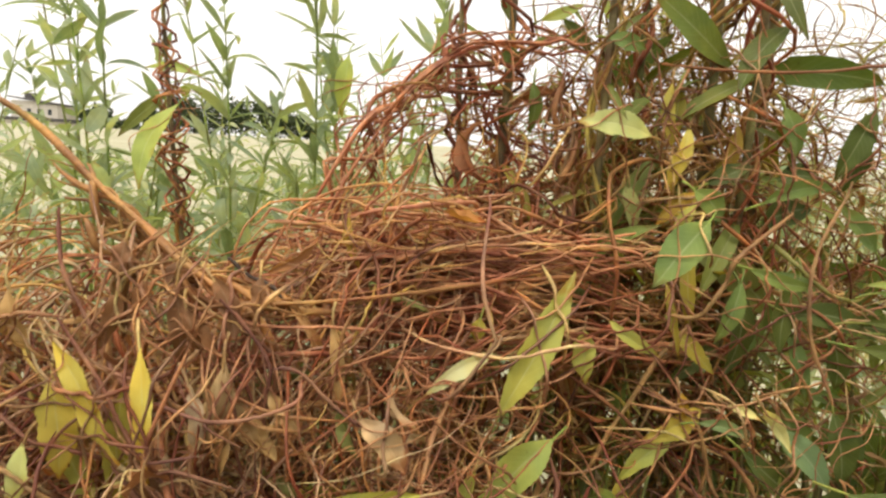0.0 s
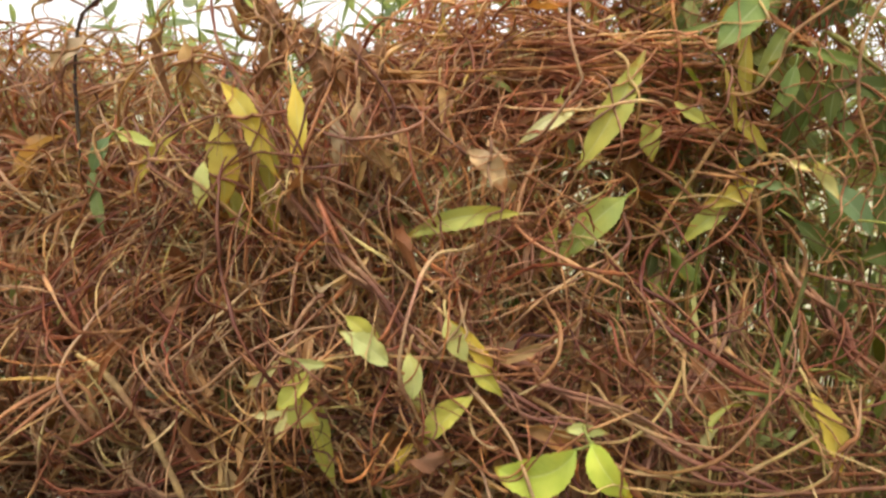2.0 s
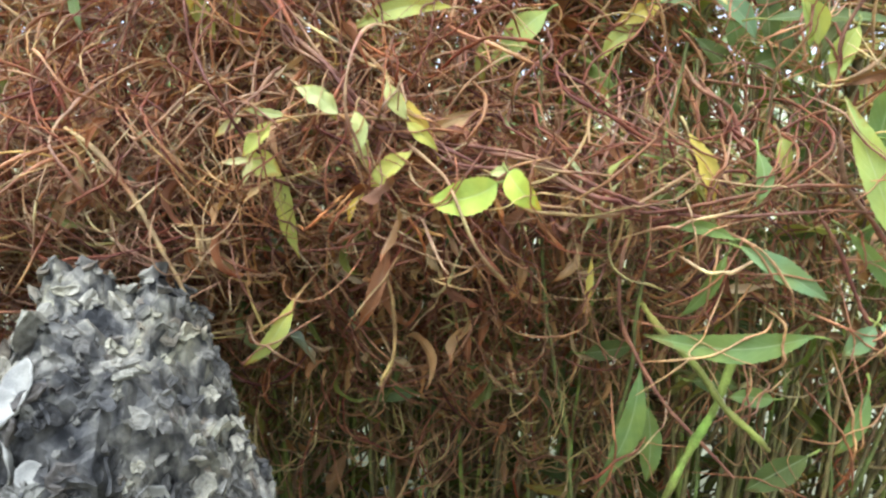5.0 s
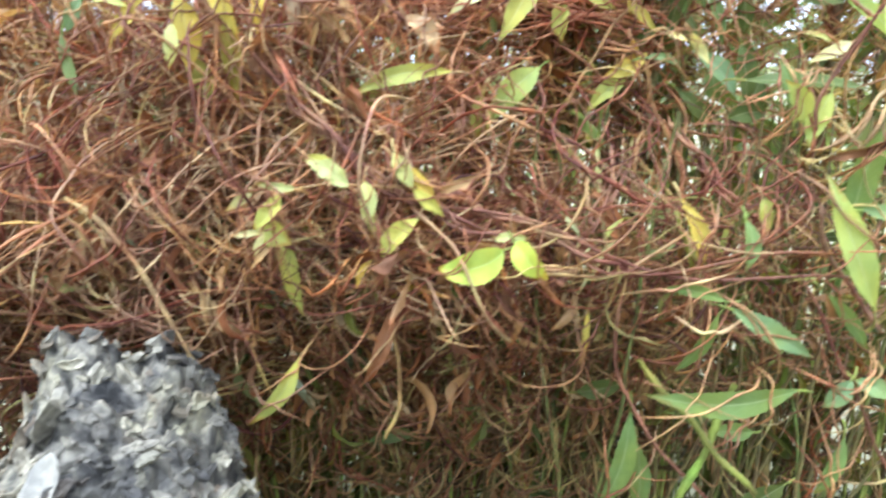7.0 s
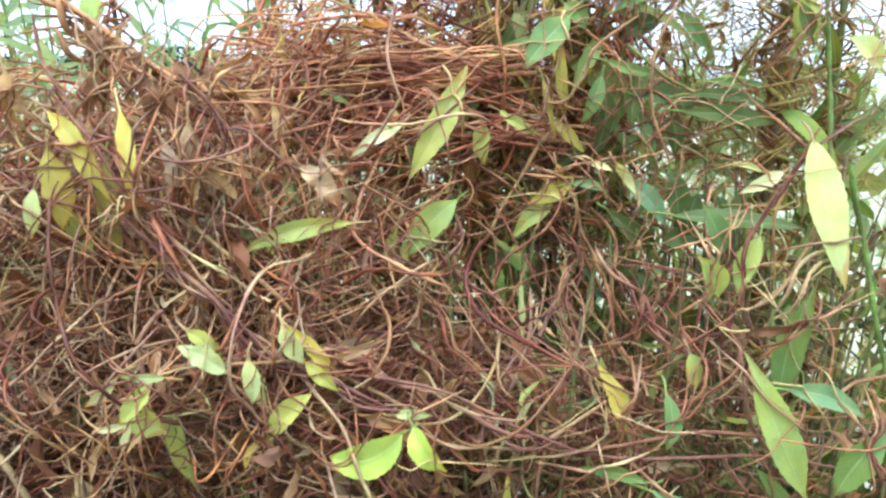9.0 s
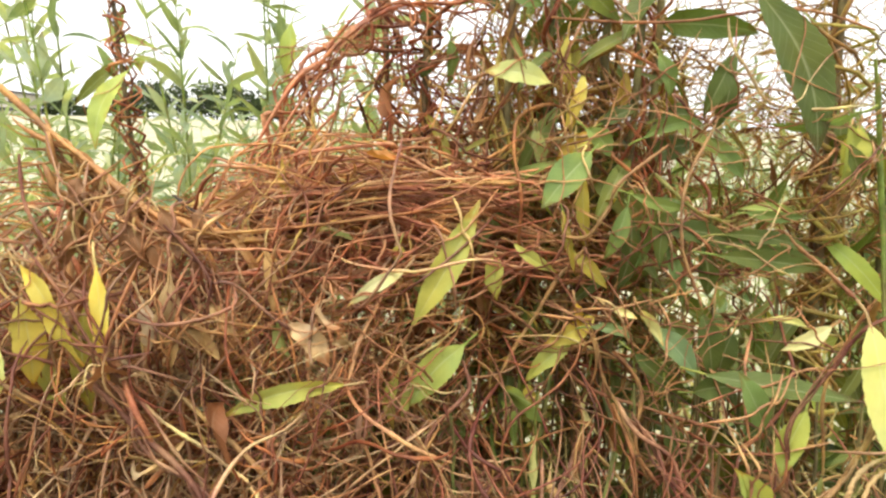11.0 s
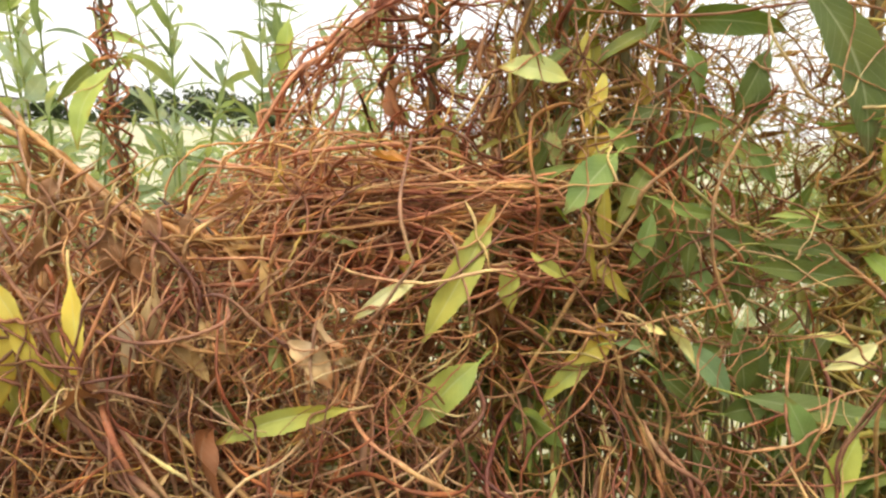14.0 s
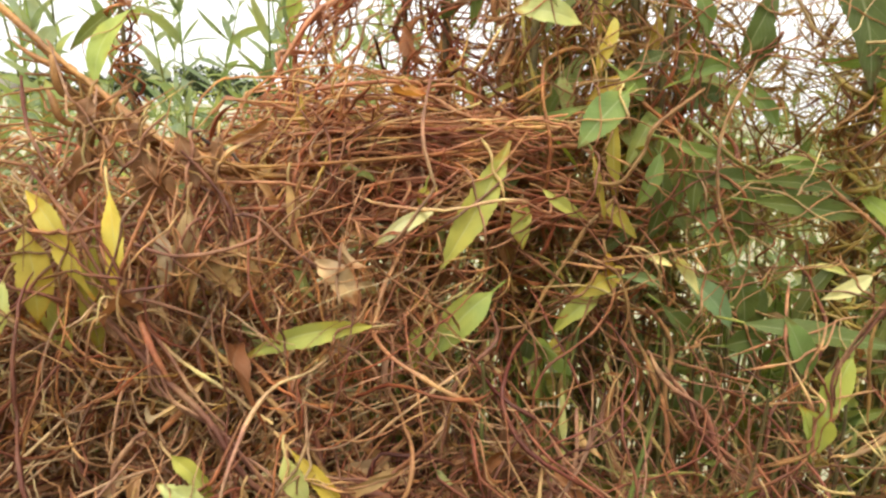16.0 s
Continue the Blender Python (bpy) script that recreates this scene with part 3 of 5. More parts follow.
# the mound of combed strands
c = 84
s = np.linspace(0, 1, 44)[None, :]
x0, reach = rng.uniform(-0.155, -0.02, (c, 1)), rng.uniform(0.10, 0.23, (c, 1))
y0, z0 = 0.375 + 0.09 * rng.random((c, 1)) ** 1.3, rng.uniform(0.872, 0.948, (c, 1))
sway = [rng.uniform(0.3, 1.0, (c, 1)) * np.sin(s * rng.uniform(3, 11, (c, 1)) + rng.uniform(0, 6.3, (c, 1))) for _ in range(3)]
mound = np.stack([x0 + reach * s + 0.004 * sway[0], y0 + 0.045 * s * reach / 0.2 + 0.010 * sway[1], z0 + rng.normal(-0.004, 0.018, (c, 1)) * (s - 0.5) + 0.018 * np.sin(np.pi * s) * rng.uniform(-0.4, 1.0, (c, 1)) + 0.006 * sway[2]], -1)
mound[..., 2] = np.minimum(mound[..., 2], crest(mound[..., 0]) + 0.004)
mound = bundled(mound, 4, 0.0075)
c2 = 6
s = np.linspace(0, 1, 40)[None, :, None]
a0 = np.array([-0.085, 0.45, 0.90]) + rng.normal(0, 0.018, (c2, 1, 3))
a1 = np.array([-0.075, 0.49, 1.085]) + rng.normal(0, 0.014, (c2, 1, 3))
a2 = np.array([0.07, 0.50, 1.065]) + rng.normal(0, 0.025, (c2, 1, 3))
arch = bundled((1 - s) ** 2 * a0 + 2 * s * (1 - s) * a1 + s ** 2 * a2 + 0.012 * np.sin(s * rng.uniform(6, 34, (c2, 1, 3)) + rng.uniform(0, 6, (c2, 1, 3))), 4, 0.005)
stuff("mound_of_dodder", [(mound, taper(len(mound), 44, 0.00076, 0.42), 5), (arch, taper(len(arch), 40, 0.0008, 0.4), 5)], mound_strands, "orange-red dodder strands combed into a mound")
mat_of_strands("mound_fringe_of_dodder", "orange and tan strands straying off the mound", mound_strands, (-0.14, 0.16), (0.84, 0.93), (1, 0.4, 0.22), 16, 100, 220, 0.16, gauge=0.0007, wander=0.055)
mat_of_strands("hoop_of_dodder", "olive and rust strands netted inside the hoop over the mound", rust_strands, (-0.08, 0.12), (0.94, 1.06), (1, 0.5, 0.2), 4, 26, 70, 0.12, gauge=0.00062, wander=0.07)

# hanging strands below
mat_of_strands("hanging_dodder", "brown and olive dodder strands hanging beneath the mat", hanging_strands, (-0.62, 0.22), (0.40, 0.70), (0.4, 0.25, -1), 100, 380, 520, 0.18, (0, 0, -0.02), False, gauge=0.00064)
mat_of_strands("thin_hanging_dodder", "sparse brown strands hanging among dark leaves", hanging_strands, (0.12, 0.66), (0.42, 0.78), (0.4, 0.25, -1), 22, 130, 200, 0.16, (0, 0, -0.02), False, gauge=0.00072)
mat_of_strands("deep_hanging_dodder", "brown strands hanging deep under the mat, darkened for its shade", shade_toned_strands, (-0.75, 0.7), (0.15, 0.62), (0.3, 0.3, -1), 74, 240, 100, 0.22, (0, 0, -0.03), False, deep=0.06, gauge=0.0011)
mat_of_strands("low_band_of_dodder", "mauve and rust strands slung across the lower mat", mauve_strands, (-0.12, 0.30), (0.66, 0.735), (1, 0.3, 0.45), 18, 80, 140, 0.10, (0, 0, 0), False, deep=-0.008, gauge=0.00062)

# airy strands among the upright stems
mat_of_strands("airy_dodder", "ochre dodder strands wound loosely between upright stems", ochre_strands, (0.11, 0.285), (0.78, 1.2), (0.8, 0.5, 0.9), 20, 170, 420, 0.17, deep=0.0, gauge=0.0006, wander=0.11)
mat_of_strands("sparse_airy_dodder", "sparse thin brown strands strung across the gaps", ochre_strands, (0.26, 0.6), (0.82, 1.15), (1, 0.5, 0.5), 18, 200, 460, 0.16, gauge=0.0005, wander=0.08)
mat_of_strands("rusty_airy_dodder", "rust dodder strands strung between upright stems", rust_strands, (0.10, 0.28), (0.78, 1.12), (1, 0.5, 0.8), 7, 60, 120, 0.16, gauge=0.00068, wander=0.09)

# a thin screen of strands before the upright stems
mat_of_strands("screen_of_dodder", "thin brown and ochre strands strung before the upright stems", ochre_strands, (0.10, 0.24), (0.80, 1.1), (1, 0.3, 0.9), 5, 40, 80, 0.05, deep=-0.045, gauge=0.0007, wander=0.09)
mat_of_strands("rusty_screen_of_dodder", "thin rust strands strung before the upright stems", rust_strands, (0.10, 0.24), (0.80, 1.0), (1, 0.3, 0.9), 4, 24, 50, 0.05, deep=-0.045, gauge=0.0007, wander=0.09)

# loose strands that stand off in front, each one by itself
def loose_strands(count, xs, zs):
    a = roam(count, 30, rng.uniform(0.004, 0.008, count), scatter(count, xs, zs, 0.02, -0.022), ways(count, 1, 0.3, 0.9), 0.07, 0.02, (0, 0, 0), True, -0.02)
    r = taper(len(a), 30, 0.0007, 0.35)
    for k in range(len(a)):
        v, q = tubes(a[k:k + 1] + rng.normal(0, 0.00015, (1, 30, 3)), r[k:k + 1], 6)
        tagged(new("dodder_strand", mesh_from("dodder_strand", v, q, (rust_vine, mauve_vine, rust_vine, mauve_vine, rust_vine, mauve_vine, orange_vine, rust_vine, straw_vine)[k % 9])), "thin waxy dodder strand lying loose on the mat", "dodder", "loose dodder strands")


loose_strands(105, (-0.5, 0.2), (0.52, 0.93))
loose_strands(30, (0.10, 0.5), (0.5, 1.08))

# ---- upright stems that carry the tangle ----
def helix(line, count, n, reach, turns):
    """Strands that twine round a stem given as a line of points."""
    out = []
    for _ in range(count):
        lo = rng.uniform(0, 0.6)
        hi = min(1.0, lo + rng.uniform(0.2, 0.5))
        f = np.linspace(lo, hi, n) * (len(line) - 1)
        i = np.minimum(f.astype(int), len(line) - 2)
        base = line[i] + (line[i + 1] - line[i]) * (f - i)[:, None]
        a = np.linspace(0, rng.choice([-1, 1]) * rng.uniform(*turns) * 6.28, n) + rng.uniform(0, 6.28)
        r = rng.uniform(*reach) * (1 + 0.4 * np.sin(np.linspace(0, rng.uniform(4, 12), n)))
        out.append(base + np.stack([np.cos(a) * r, np.sin(a) * r, 0.01 * np.sin(a * 0.37)], 1))
    return np.array(out)


def upright(points, radius, twine, leaves, tones, lean=0.5):
    """A willowy host plant: stem, alternate leaves and the dodder that twines round it."""
    plant = new("host_plant")
    plant.location = points[0]
    base = np.array(points[0])
    line = spline(np.array(points) - base, 40)
    v, q = tubes(line[None], np.linspace(radius, radius * 0.45, 40)[None], 7)
    part("stem", mesh_from("stem", v, q, host_bark), plant)
    if twine:
        h = helix(line, twine, 60, (radius * 1.05, radius * 3.2), (4, 10))
        v, q = tubes(h, taper(twine, 60, 0.0012), 5)
        tagged(part("twining_dodder", mesh_from("twining_dodder", v, q, rust_strands if radius < 0.0055 else ochre_strands), plant, "rust dodder coiled round the stem"), kind="stuff")
    for i in range(leaves):
        f = 0.42 + 0.58 * (i + rng.random()) / leaves
        p = line[int(f * 39)]
        a = i * 2.4 + rng.uniform(-0.5, 0.5)
        out = Vector((math.cos(a), math.sin(a) * 0.8, rng.choice([-1.3, -0.6, 0.5, 1.3]) * rng.uniform(0.6, 1.4) * lean * 1.6)).normalized()
        length = rng.uniform(0.04, 0.085)
        v, q, uv = leaf_verts(length, length * rng.uniform(0.13, 0.21), 13, rng.uniform(0.1, 0.4), rng.uniform(-0.1, 0.8), rng.uniform(-0.4, 0.4), 0.035)
        ob = part("leaf", mesh_from("leaf", v, q, blade, uv), plant)
        ob.matrix_basis = leaf_pose(p, Vector(p) + out, rng.uniform(-50, 50), (0, -0.5, 1))
        tone = np.array(tones[i % len(tones)]) * rng.uniform(0.8, 1.15)
        ob.color = (*tone, 1)
    return tagged(plant, "upright willow-like stem with lance leaves, overgrown by dodder", "plant", "host plants")


GREEN, DEEP, OLIVE = (0.17, 0.205, 0.05), (0.115, 0.14, 0.035), (0.28, 0.25, 0.05)
LIME = (0.30, 0.40, 0.08)
upright([(0.00, 0.52, 0), (0.03, 0.50, 0.6), (0.045, 0.50, 1.0), (0.055, 0.52, 1.5)], 0.0052, 10, 12, (DEEP, GREEN, OLIVE))
upright([(0.05, 0.55, 0), (0.03, 0.54, 0.6), (0.010, 0.53, 1.0), (0.00, 0.55, 1.45)], 0.0040, 7, 8, (DEEP, GREEN))
upright([(0.10, 0.50, 0), (0.12, 0.47, 0.6), (0.115, 0.46, 0.95), (0.13, 0.50, 1.5)], 0.0056, 24, 18, (OLIVE, GREEN, LIME))
upright([(0.20, 0.52, 0), (0.19, 0.50, 0.6), (0.200, 0.48, 1.0), (0.19, 0.50, 1.5)], 0.0060, 20, 24, (DEEP, OLIVE, GREEN))
upright([(0.17, 0.60, 0), (0.16, 0.58, 0.6), (0.165, 0.56, 1.0), (0.17, 0.57, 1.5)], 0.0050, 14, 20, (DEEP, GREEN))
upright([(0.28, 0.52, 0), (0.28, 0.52, 0.6), (0.258, 0.52, 1.0), (0.265, 0.53, 1.5)], 0.0060, 18, 24, (DEEP, GREEN, OLIVE))
upright([(0.21, 0.47, 0), (0.21, 0.46, 0.6), (0.222, 0.46, 1.0), (0.23, 0.48, 1.5)], 0.0052, 12, 18, (DEEP, GREEN))
upright([(0.40, 0.44, 0), (0.39, 0.44, 0.6), (0.375, 0.44, 1.0), (0.36, 0.46, 1.5)], 0.0060, 22, 18, (GREEN, DEEP, LIME))
upright([(0.50, 0.52, 0), (0.49, 0.50, 0.6), (0.470, 0.50, 1.0), (0.46, 0.52, 1.5)], 0.0055, 20, 22, (GREEN, DEEP))
upright([(-0.22, 0.62, 0), (-0.25, 0.62, 0.6), (-0.285, 0.62, 1.0), (-0.31, 0.64, 1.3)], 0.0040, 14, 8, (GREEN, LIME))


for sx, sy, sl in ((0.08, 0.46, 0.03), (0.15, 0.43, -0.02), (0.19, 0.45, 0.02), (0.24, 0.42, 0.03), (0.29, 0.44, -0.03), (0.33, 0.41, 0.02), (0.38, 0.47, -0.02), (0.43, 0.42, 0.03), (0.47, 0.46, 0.0), (-0.03, 0.44, 0.03)):
    upright([(sx, sy, 0), (sx + sl * 0.4, sy + 0.01, 0.35), (sx + sl, sy + 0.01, 0.62), (sx + sl * 1.3, sy + 0.04, 0.86)], 0.0032, 3, 9, (DEEP, DEEP, GREEN))


# ---- green weeds behind ----
def weed(x, y, height, count, lean):
    plant = new("weed")
    plant.location = (x, y, 0)
    line = spline([(0, 0, 0), (lean * 0.2, 0.01, height * 0.5), (lean * 0.9 + rng.normal(0, 0.015), 0.02, height * 0.8), (lean * 1.6, 0.02, height)], 20)
    v, q = tubes(line[None], np.linspace(0.0030, 0.0007, 20)[None], 5)
    part("stem", mesh_from("stem", v, q, green_stalk), plant)
    poses, sizes = [], []
    for i in range(count):
        f = 0.40 + 0.60 * (i + rng.random()) / count
        p = Vector(line[min(int(f * 19), 19)])
        a = i * 2.4 + rng.uniform(-0.4, 0.4)
        out = Vector((math.cos(a), math.sin(a), rng.uniform(-0.5, 1.7))).normalized()
        poses.append(leaf_pose(p, p + out, rng.uniform(-40, 40), (0, 0, 1)))
        length = rng.uniform(0.035, 0.095) * (1.2 - 0.45 * f)
        sizes.append((length, length * rng.uniform(0.14, 0.24)))
    part("leaves", leaf_cloud("leaves", poses, sizes, weed_blades, 7, 3, bend=(-0.3, 0.7)), plant)
    return tagged(plant, "slender pale green weed with narrow leaves", "weed", "weeds behind the tangle")


for i in range(70):
    wy = 0.78 + 1.7 * (i / 70) ** 1.2
    wx = rng.uniform(-0.85, 0.75) * (0.25 + 0.9 * wy)
    low = 0.86 if -0.36 < wx / wy < -0.26 else 1.0
    weed(wx, wy, (rng.uniform(0.92, 1.16) + 0.12 * wy * rng.random()) * low, int(rng.integers(28, 44)), rng.uniform(-0.14, 0.14))
for wx, wy, wh in ((-0.185, 0.80, 1.42), (-0.16, 0.92, 1.38), (-0.09, 0.85, 1.40), (-0.46, 0.78, 1.42), (-0.52, 0.86, 1.46), (-0.34, 0.95, 1.36), (-0.62, 1.0, 1.5), (-0.40, 0.70, 1.28), (-0.055, 0.95, 1.5), (-0.30, 0.80, 1.22), (-0.25, 1.05, 1.25), (-0.72, 1.1, 1.55)):
    weed(wx, wy, wh, 46, rng.uniform(-0.08, 0.08))


for i in range(26):
    wy = 0.85 + 0.05 * i
    weed(wy * rng.uniform(-0.50, -0.17), wy, rng.uniform(0.86, 0.99), 36, rng.uniform(-0.16, 0.16))


def spread_leaves(count, xs, ys, zs, size, mat, name, label, category, upward=0.3):
    poses, sizes = [], []
    for _ in range(count):
        p = Vector((rng.uniform(*xs), rng.uniform(*ys), rng.uniform(*zs)))
        out = Vector((rng.normal(), rng.normal() * 0.7, rng.normal() * 0.7 + upward)).normalized()
        poses.append(leaf_pose(p, p + out, rng.uniform(-70, 70), (0, -0.6, 1)))
        length = rng.uniform(*size)
        sizes.append((length, length * rng.uniform(0.16, 0.30)))
    return tagged(new(name, leaf_cloud(name, poses, sizes, mat, 7, 3)), label, category, kind="stuff")


spread_leaves(2400, (-1.3, 0.1), (0.66, 1.9), (0.4, 0.95), (0.035, 0.085), weed_blades, "low_weeds", "low pale green weeds behind the mat", "weeds", 0.6)
spread_leaves(1000, (0.0, 1.3), (0.85, 1.6), (0.4, 0.97), (0.04, 0.09), weed_blades, "weeds_beyond_stems", "green weeds beyond the upright stems", "weeds", 0.6)
spread_leaves(1300, (-0.55, 0.1), (0.50, 0.85), (0.1, 0.66), (0.05, 0.11), shade_toned_blades, "shaded_foliage", "leaves between the stems, shade darkened into their green", "foliage")
spread_leaves(900, (0.1, 0.9), (0.45, 0.80), (0.1, 0.66), (0.05, 0.11), shade_toned_blades, "sparse_shaded_foliage", "sparse leaves by the stems, shade darkened into their green", "foliage")
spread_leaves(46, (0.10, 0.265), (0.46, 0.62), (0.74, 1.1), (0.05, 0.10), lowgreen_blades, "foliage_among_stems", "green leaves among the upright stems", "foliage")
spread_leaves(900, (-0.9, 0.12), (0.42, 0.72), (0.05, 0.80), (0.03, 0.08), litter_blades, "withered_leaves", "brown withered leaves caught under the mat", "leaves", -0.3)


def scraps(count, xs, zs, mat, name, label, deep, thick):
    """Shrivelled, twisted leaf scraps hanging in the near side of the mat."""
    vs, qs, us, off = [], [], [], 0
    for x, y, z in scatter(count, xs, zs, thick, deep):
        p = Vector((x, y, z))
        out = Vector((rng.normal() * 0.5, rng.normal() * 0.3, rng.normal() * 0.5 - 0.6)).normalized()
        length = 0.014 + 0.045 * rng.random() ** 1.6
        v, q, u = leaf_verts(length, length * rng.uniform(0.10, 0.24), 13, rng.uniform(0.4, 1.6), rng.uniform(-1.2, 1.2), rng.uniform(-3.4, 3.4), 0.0, rng.uniform(0.3, 0.6), 5, 0.13, rng.uniform(-0.14, 0.14), 0.25)
        a = np.array(leaf_pose(p, p + out, rng.uniform(-90, 90)))
        vs.append(v @ a[:3, :3].T + a[:3, 3])
        qs.append(q + off)
        us.append(u)
        off += len(v)
    return tagged(new(name, mesh_from(name, np.vstack(vs), np.vstack(qs), mat, np.vstack(us))), label, "leaves", kind="stuff")


scraps(1100, (-0.62, 0.12), (0.50, 0.94), rust_blades, "shrivelled_leaves", "shrivelled brown leaves hanging in the mat", -0.006, 0.07)
scraps(300, (0.0, 0.55), (0.45, 1.1), rust_blades, "shrivelled_leaves_by_stems", "shrivelled tan leaves between the stems", 0.0, 0.1)
scraps(90, (0.24, 0.6), (0.55, 0.98), lowgreen_blades, "limp_leaves_beside_stems", "limp green leaves beside the upright stems", 0.0, 0.16)
spread_leaves(260, (0.26, 0.85), (0.52, 0.85), (0.6, 0.95), (0.05, 0.10), lowgreen_blades, "green_understorey", "green leaves behind the upright stems", "foliage")
scraps(90, (0.09, 0.26), (0.72, 1.25), lowgreen_blades, "limp_green_leaves", "limp green leaves between the stems", 0.0, 0.14)
scraps(200, (-0.35, 0.45), (0.48, 0.72), litter_blades, "limp_brown_leaves", "limp brown leaves hanging low under the mat", 0.0, 0.10)
scraps(300, (-0.3, 0.5), (0.45, 0.69), shade_toned_blades, "limp_shaded_leaves", "limp leaves low under the mat, shade darkened into their green", 0.0, 0.12)
scraps(110, (-0.65, -0.05), (0.55, 0.9), weed_blades, "limp_leaves_in_mat", "limp green leaves under the strands", 0.01, 0.09)
scraps(120, (-0.5, 0.4), (0.5, 0.95), grass_blades, "limp_straw_leaves", "limp straw-coloured leaves in the mat", -0.004, 0.06)

TATTERS = []
for _ in range(26):
    tatter_v, tatter_q, tatter_u = leaf_verts(0.045, 0.045 * rng.uniform(0.12, 0.24), 17, rng.uniform(0.6, 1.8), rng.uniform(-1.3, 1.3), rng.uniform(-4.0, 4.0), 0.0, rng.uniform(0.3, 0.6), 7, 0.16, rng.uniform(-0.15, 0.15), 0.3)
    TATTERS.append(mesh_from("shrivelled_leaf", tatter_v, tatter_q, dry_blade, tatter_u))
RUSTY = ((0.22, 0.105, 0.06), (0.31, 0.18, 0.10), (0.16, 0.075, 0.045), (0.39, 0.26, 0.15), (0.25, 0.13, 0.08), (0.46, 0.34, 0.21))


def shrivelled_leaves(count, xs, zs, deep, thick):
    """Curled dead leaves hanging at the near side of the mat, each a thing of its own."""
    for k, (x, y, z) in enumerate(scatter(count, xs, zs, thick, deep)):
        p = Vector((x, y, z))
        out = Vector((rng.normal() * 0.55, rng.normal() * 0.3, rng.normal() * 0.55 - 0.6)).normalized()
        ob = new("shrivelled_leaf", TATTERS[int(rng.integers(len(TATTERS)))])
        ob.matrix_world = leaf_pose(p, p + out, rng.uniform(-90, 90)) @ Matrix.Scale(0.35 + 0.75 * rng.random() ** 1.5, 4)
        ob.color = (*(np.array(RUSTY[k % len(RUSTY)]) * rng.uniform(0.8, 1.2)), 1)
        tagged(ob, "curled rust-brown dead leaf hanging in the dodder", "leaf", "shrivelled leaves")


shrivelled_leaves(230, (-0.5, 0.12), (0.52, 0.93), -0.014, 0.03)
shrivelled_leaves(50, (0.1, 0.5), (0.5, 1.05), -0.01, 0.05)

# leaves added above the view so that they shade the right-hand stems
spread_leaves(70, (0.22, 0.9), (0.42, 0.9), (1.22, 1.6), (0.05, 0.10), shade_toned_blades, "foliage_above", "unseen dark green leaves added at the upright stems' tops to shade them", "foliage")

STALKS = []
for k in range(10):
    lean_x, lean_y = rng.normal(0, 0.03, 2)
    stalk_line = spline([(0, 0, 0), (lean_x * 0.4, lean_y * 0.3, 0.3), (lean_x + rng.normal(0, 0.008), lean_y, 0.55), (lean_x * 1.6, lean_y * 1.3, 0.78)], 30) + 0.004 * np.sin(np.linspace(0, rng.uniform(6, 14), 30)[:, None] + rng.uniform(0, 6, (1, 3))) + rng.normal(0, 0.0007, (30, 3))
    stalk_v, stalk_q = tubes(stalk_line[None], np.linspace(0.0027, 0.0011, 30)[None] * rng.uniform(0.7, 1.2), 6)
    STALKS.append(mesh_from("thicket_stem", stalk_v, stalk_q, host_bark if k % 5 else green_stalk))


def thicket_stems(count, xs, ys):
    """Thin upright stems standing in the shade behind the hanging strands."""
    for k in range(count):
        ob = new("thicket_stem", STALKS[k % len(STALKS)])
        ob.matrix_world = pose(rng.uniform(*xs), rng.uniform(*ys), 0.02, 0, 0, rng.uniform(0, 360))
        tagged(ob, "thin olive-brown upright stem in the thicket's shade", "stem", "thicket stems")


thicket_stems(100, (0.13, 0.52), (0.38, 0.62))
thicket_stems(80, (-0.35, 0.13), (0.44, 0.60))

# meadow grass
poses, sizes = [], []
for _ in range(2200):
    gy = 1.6 + 9 * rng.random() ** 1.6
    p = Vector((rng.uniform(-1.2, 0.9) * gy, gy, 0))
    poses.append(leaf_pose(p, p + Vector((rng.normal() * 0.4, rng.normal() * 0.4, 1.2)), rng.uniform(0, 360)))
    sizes.append((rng.uniform(0.2, 0.45), rng.uniform(0.006, 0.012)))
tagged(new("meadow_grass", leaf_cloud("meadow_grass", poses, sizes, grass_blades, 5, 3, serrate=0)), "dry pale meadow grass", "grass", kind="stuff")


# dark soil sheet added under the plants, their shade put into its colour
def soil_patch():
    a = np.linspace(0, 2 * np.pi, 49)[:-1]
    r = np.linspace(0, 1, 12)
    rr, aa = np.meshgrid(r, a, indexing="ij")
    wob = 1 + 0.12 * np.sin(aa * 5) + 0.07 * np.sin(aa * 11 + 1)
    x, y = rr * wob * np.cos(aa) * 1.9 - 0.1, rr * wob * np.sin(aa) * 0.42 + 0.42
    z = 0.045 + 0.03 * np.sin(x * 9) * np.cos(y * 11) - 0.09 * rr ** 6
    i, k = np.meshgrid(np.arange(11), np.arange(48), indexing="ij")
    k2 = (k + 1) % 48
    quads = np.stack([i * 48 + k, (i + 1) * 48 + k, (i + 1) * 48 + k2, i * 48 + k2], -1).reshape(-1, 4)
    return tagged(new("soil", mesh_from("soil", np.stack([x, y, z], -1).reshape(-1, 3), quads, soil)), "dark soil sheet added under the plants, their shade in its colour", "soil", kind="structure")


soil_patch()


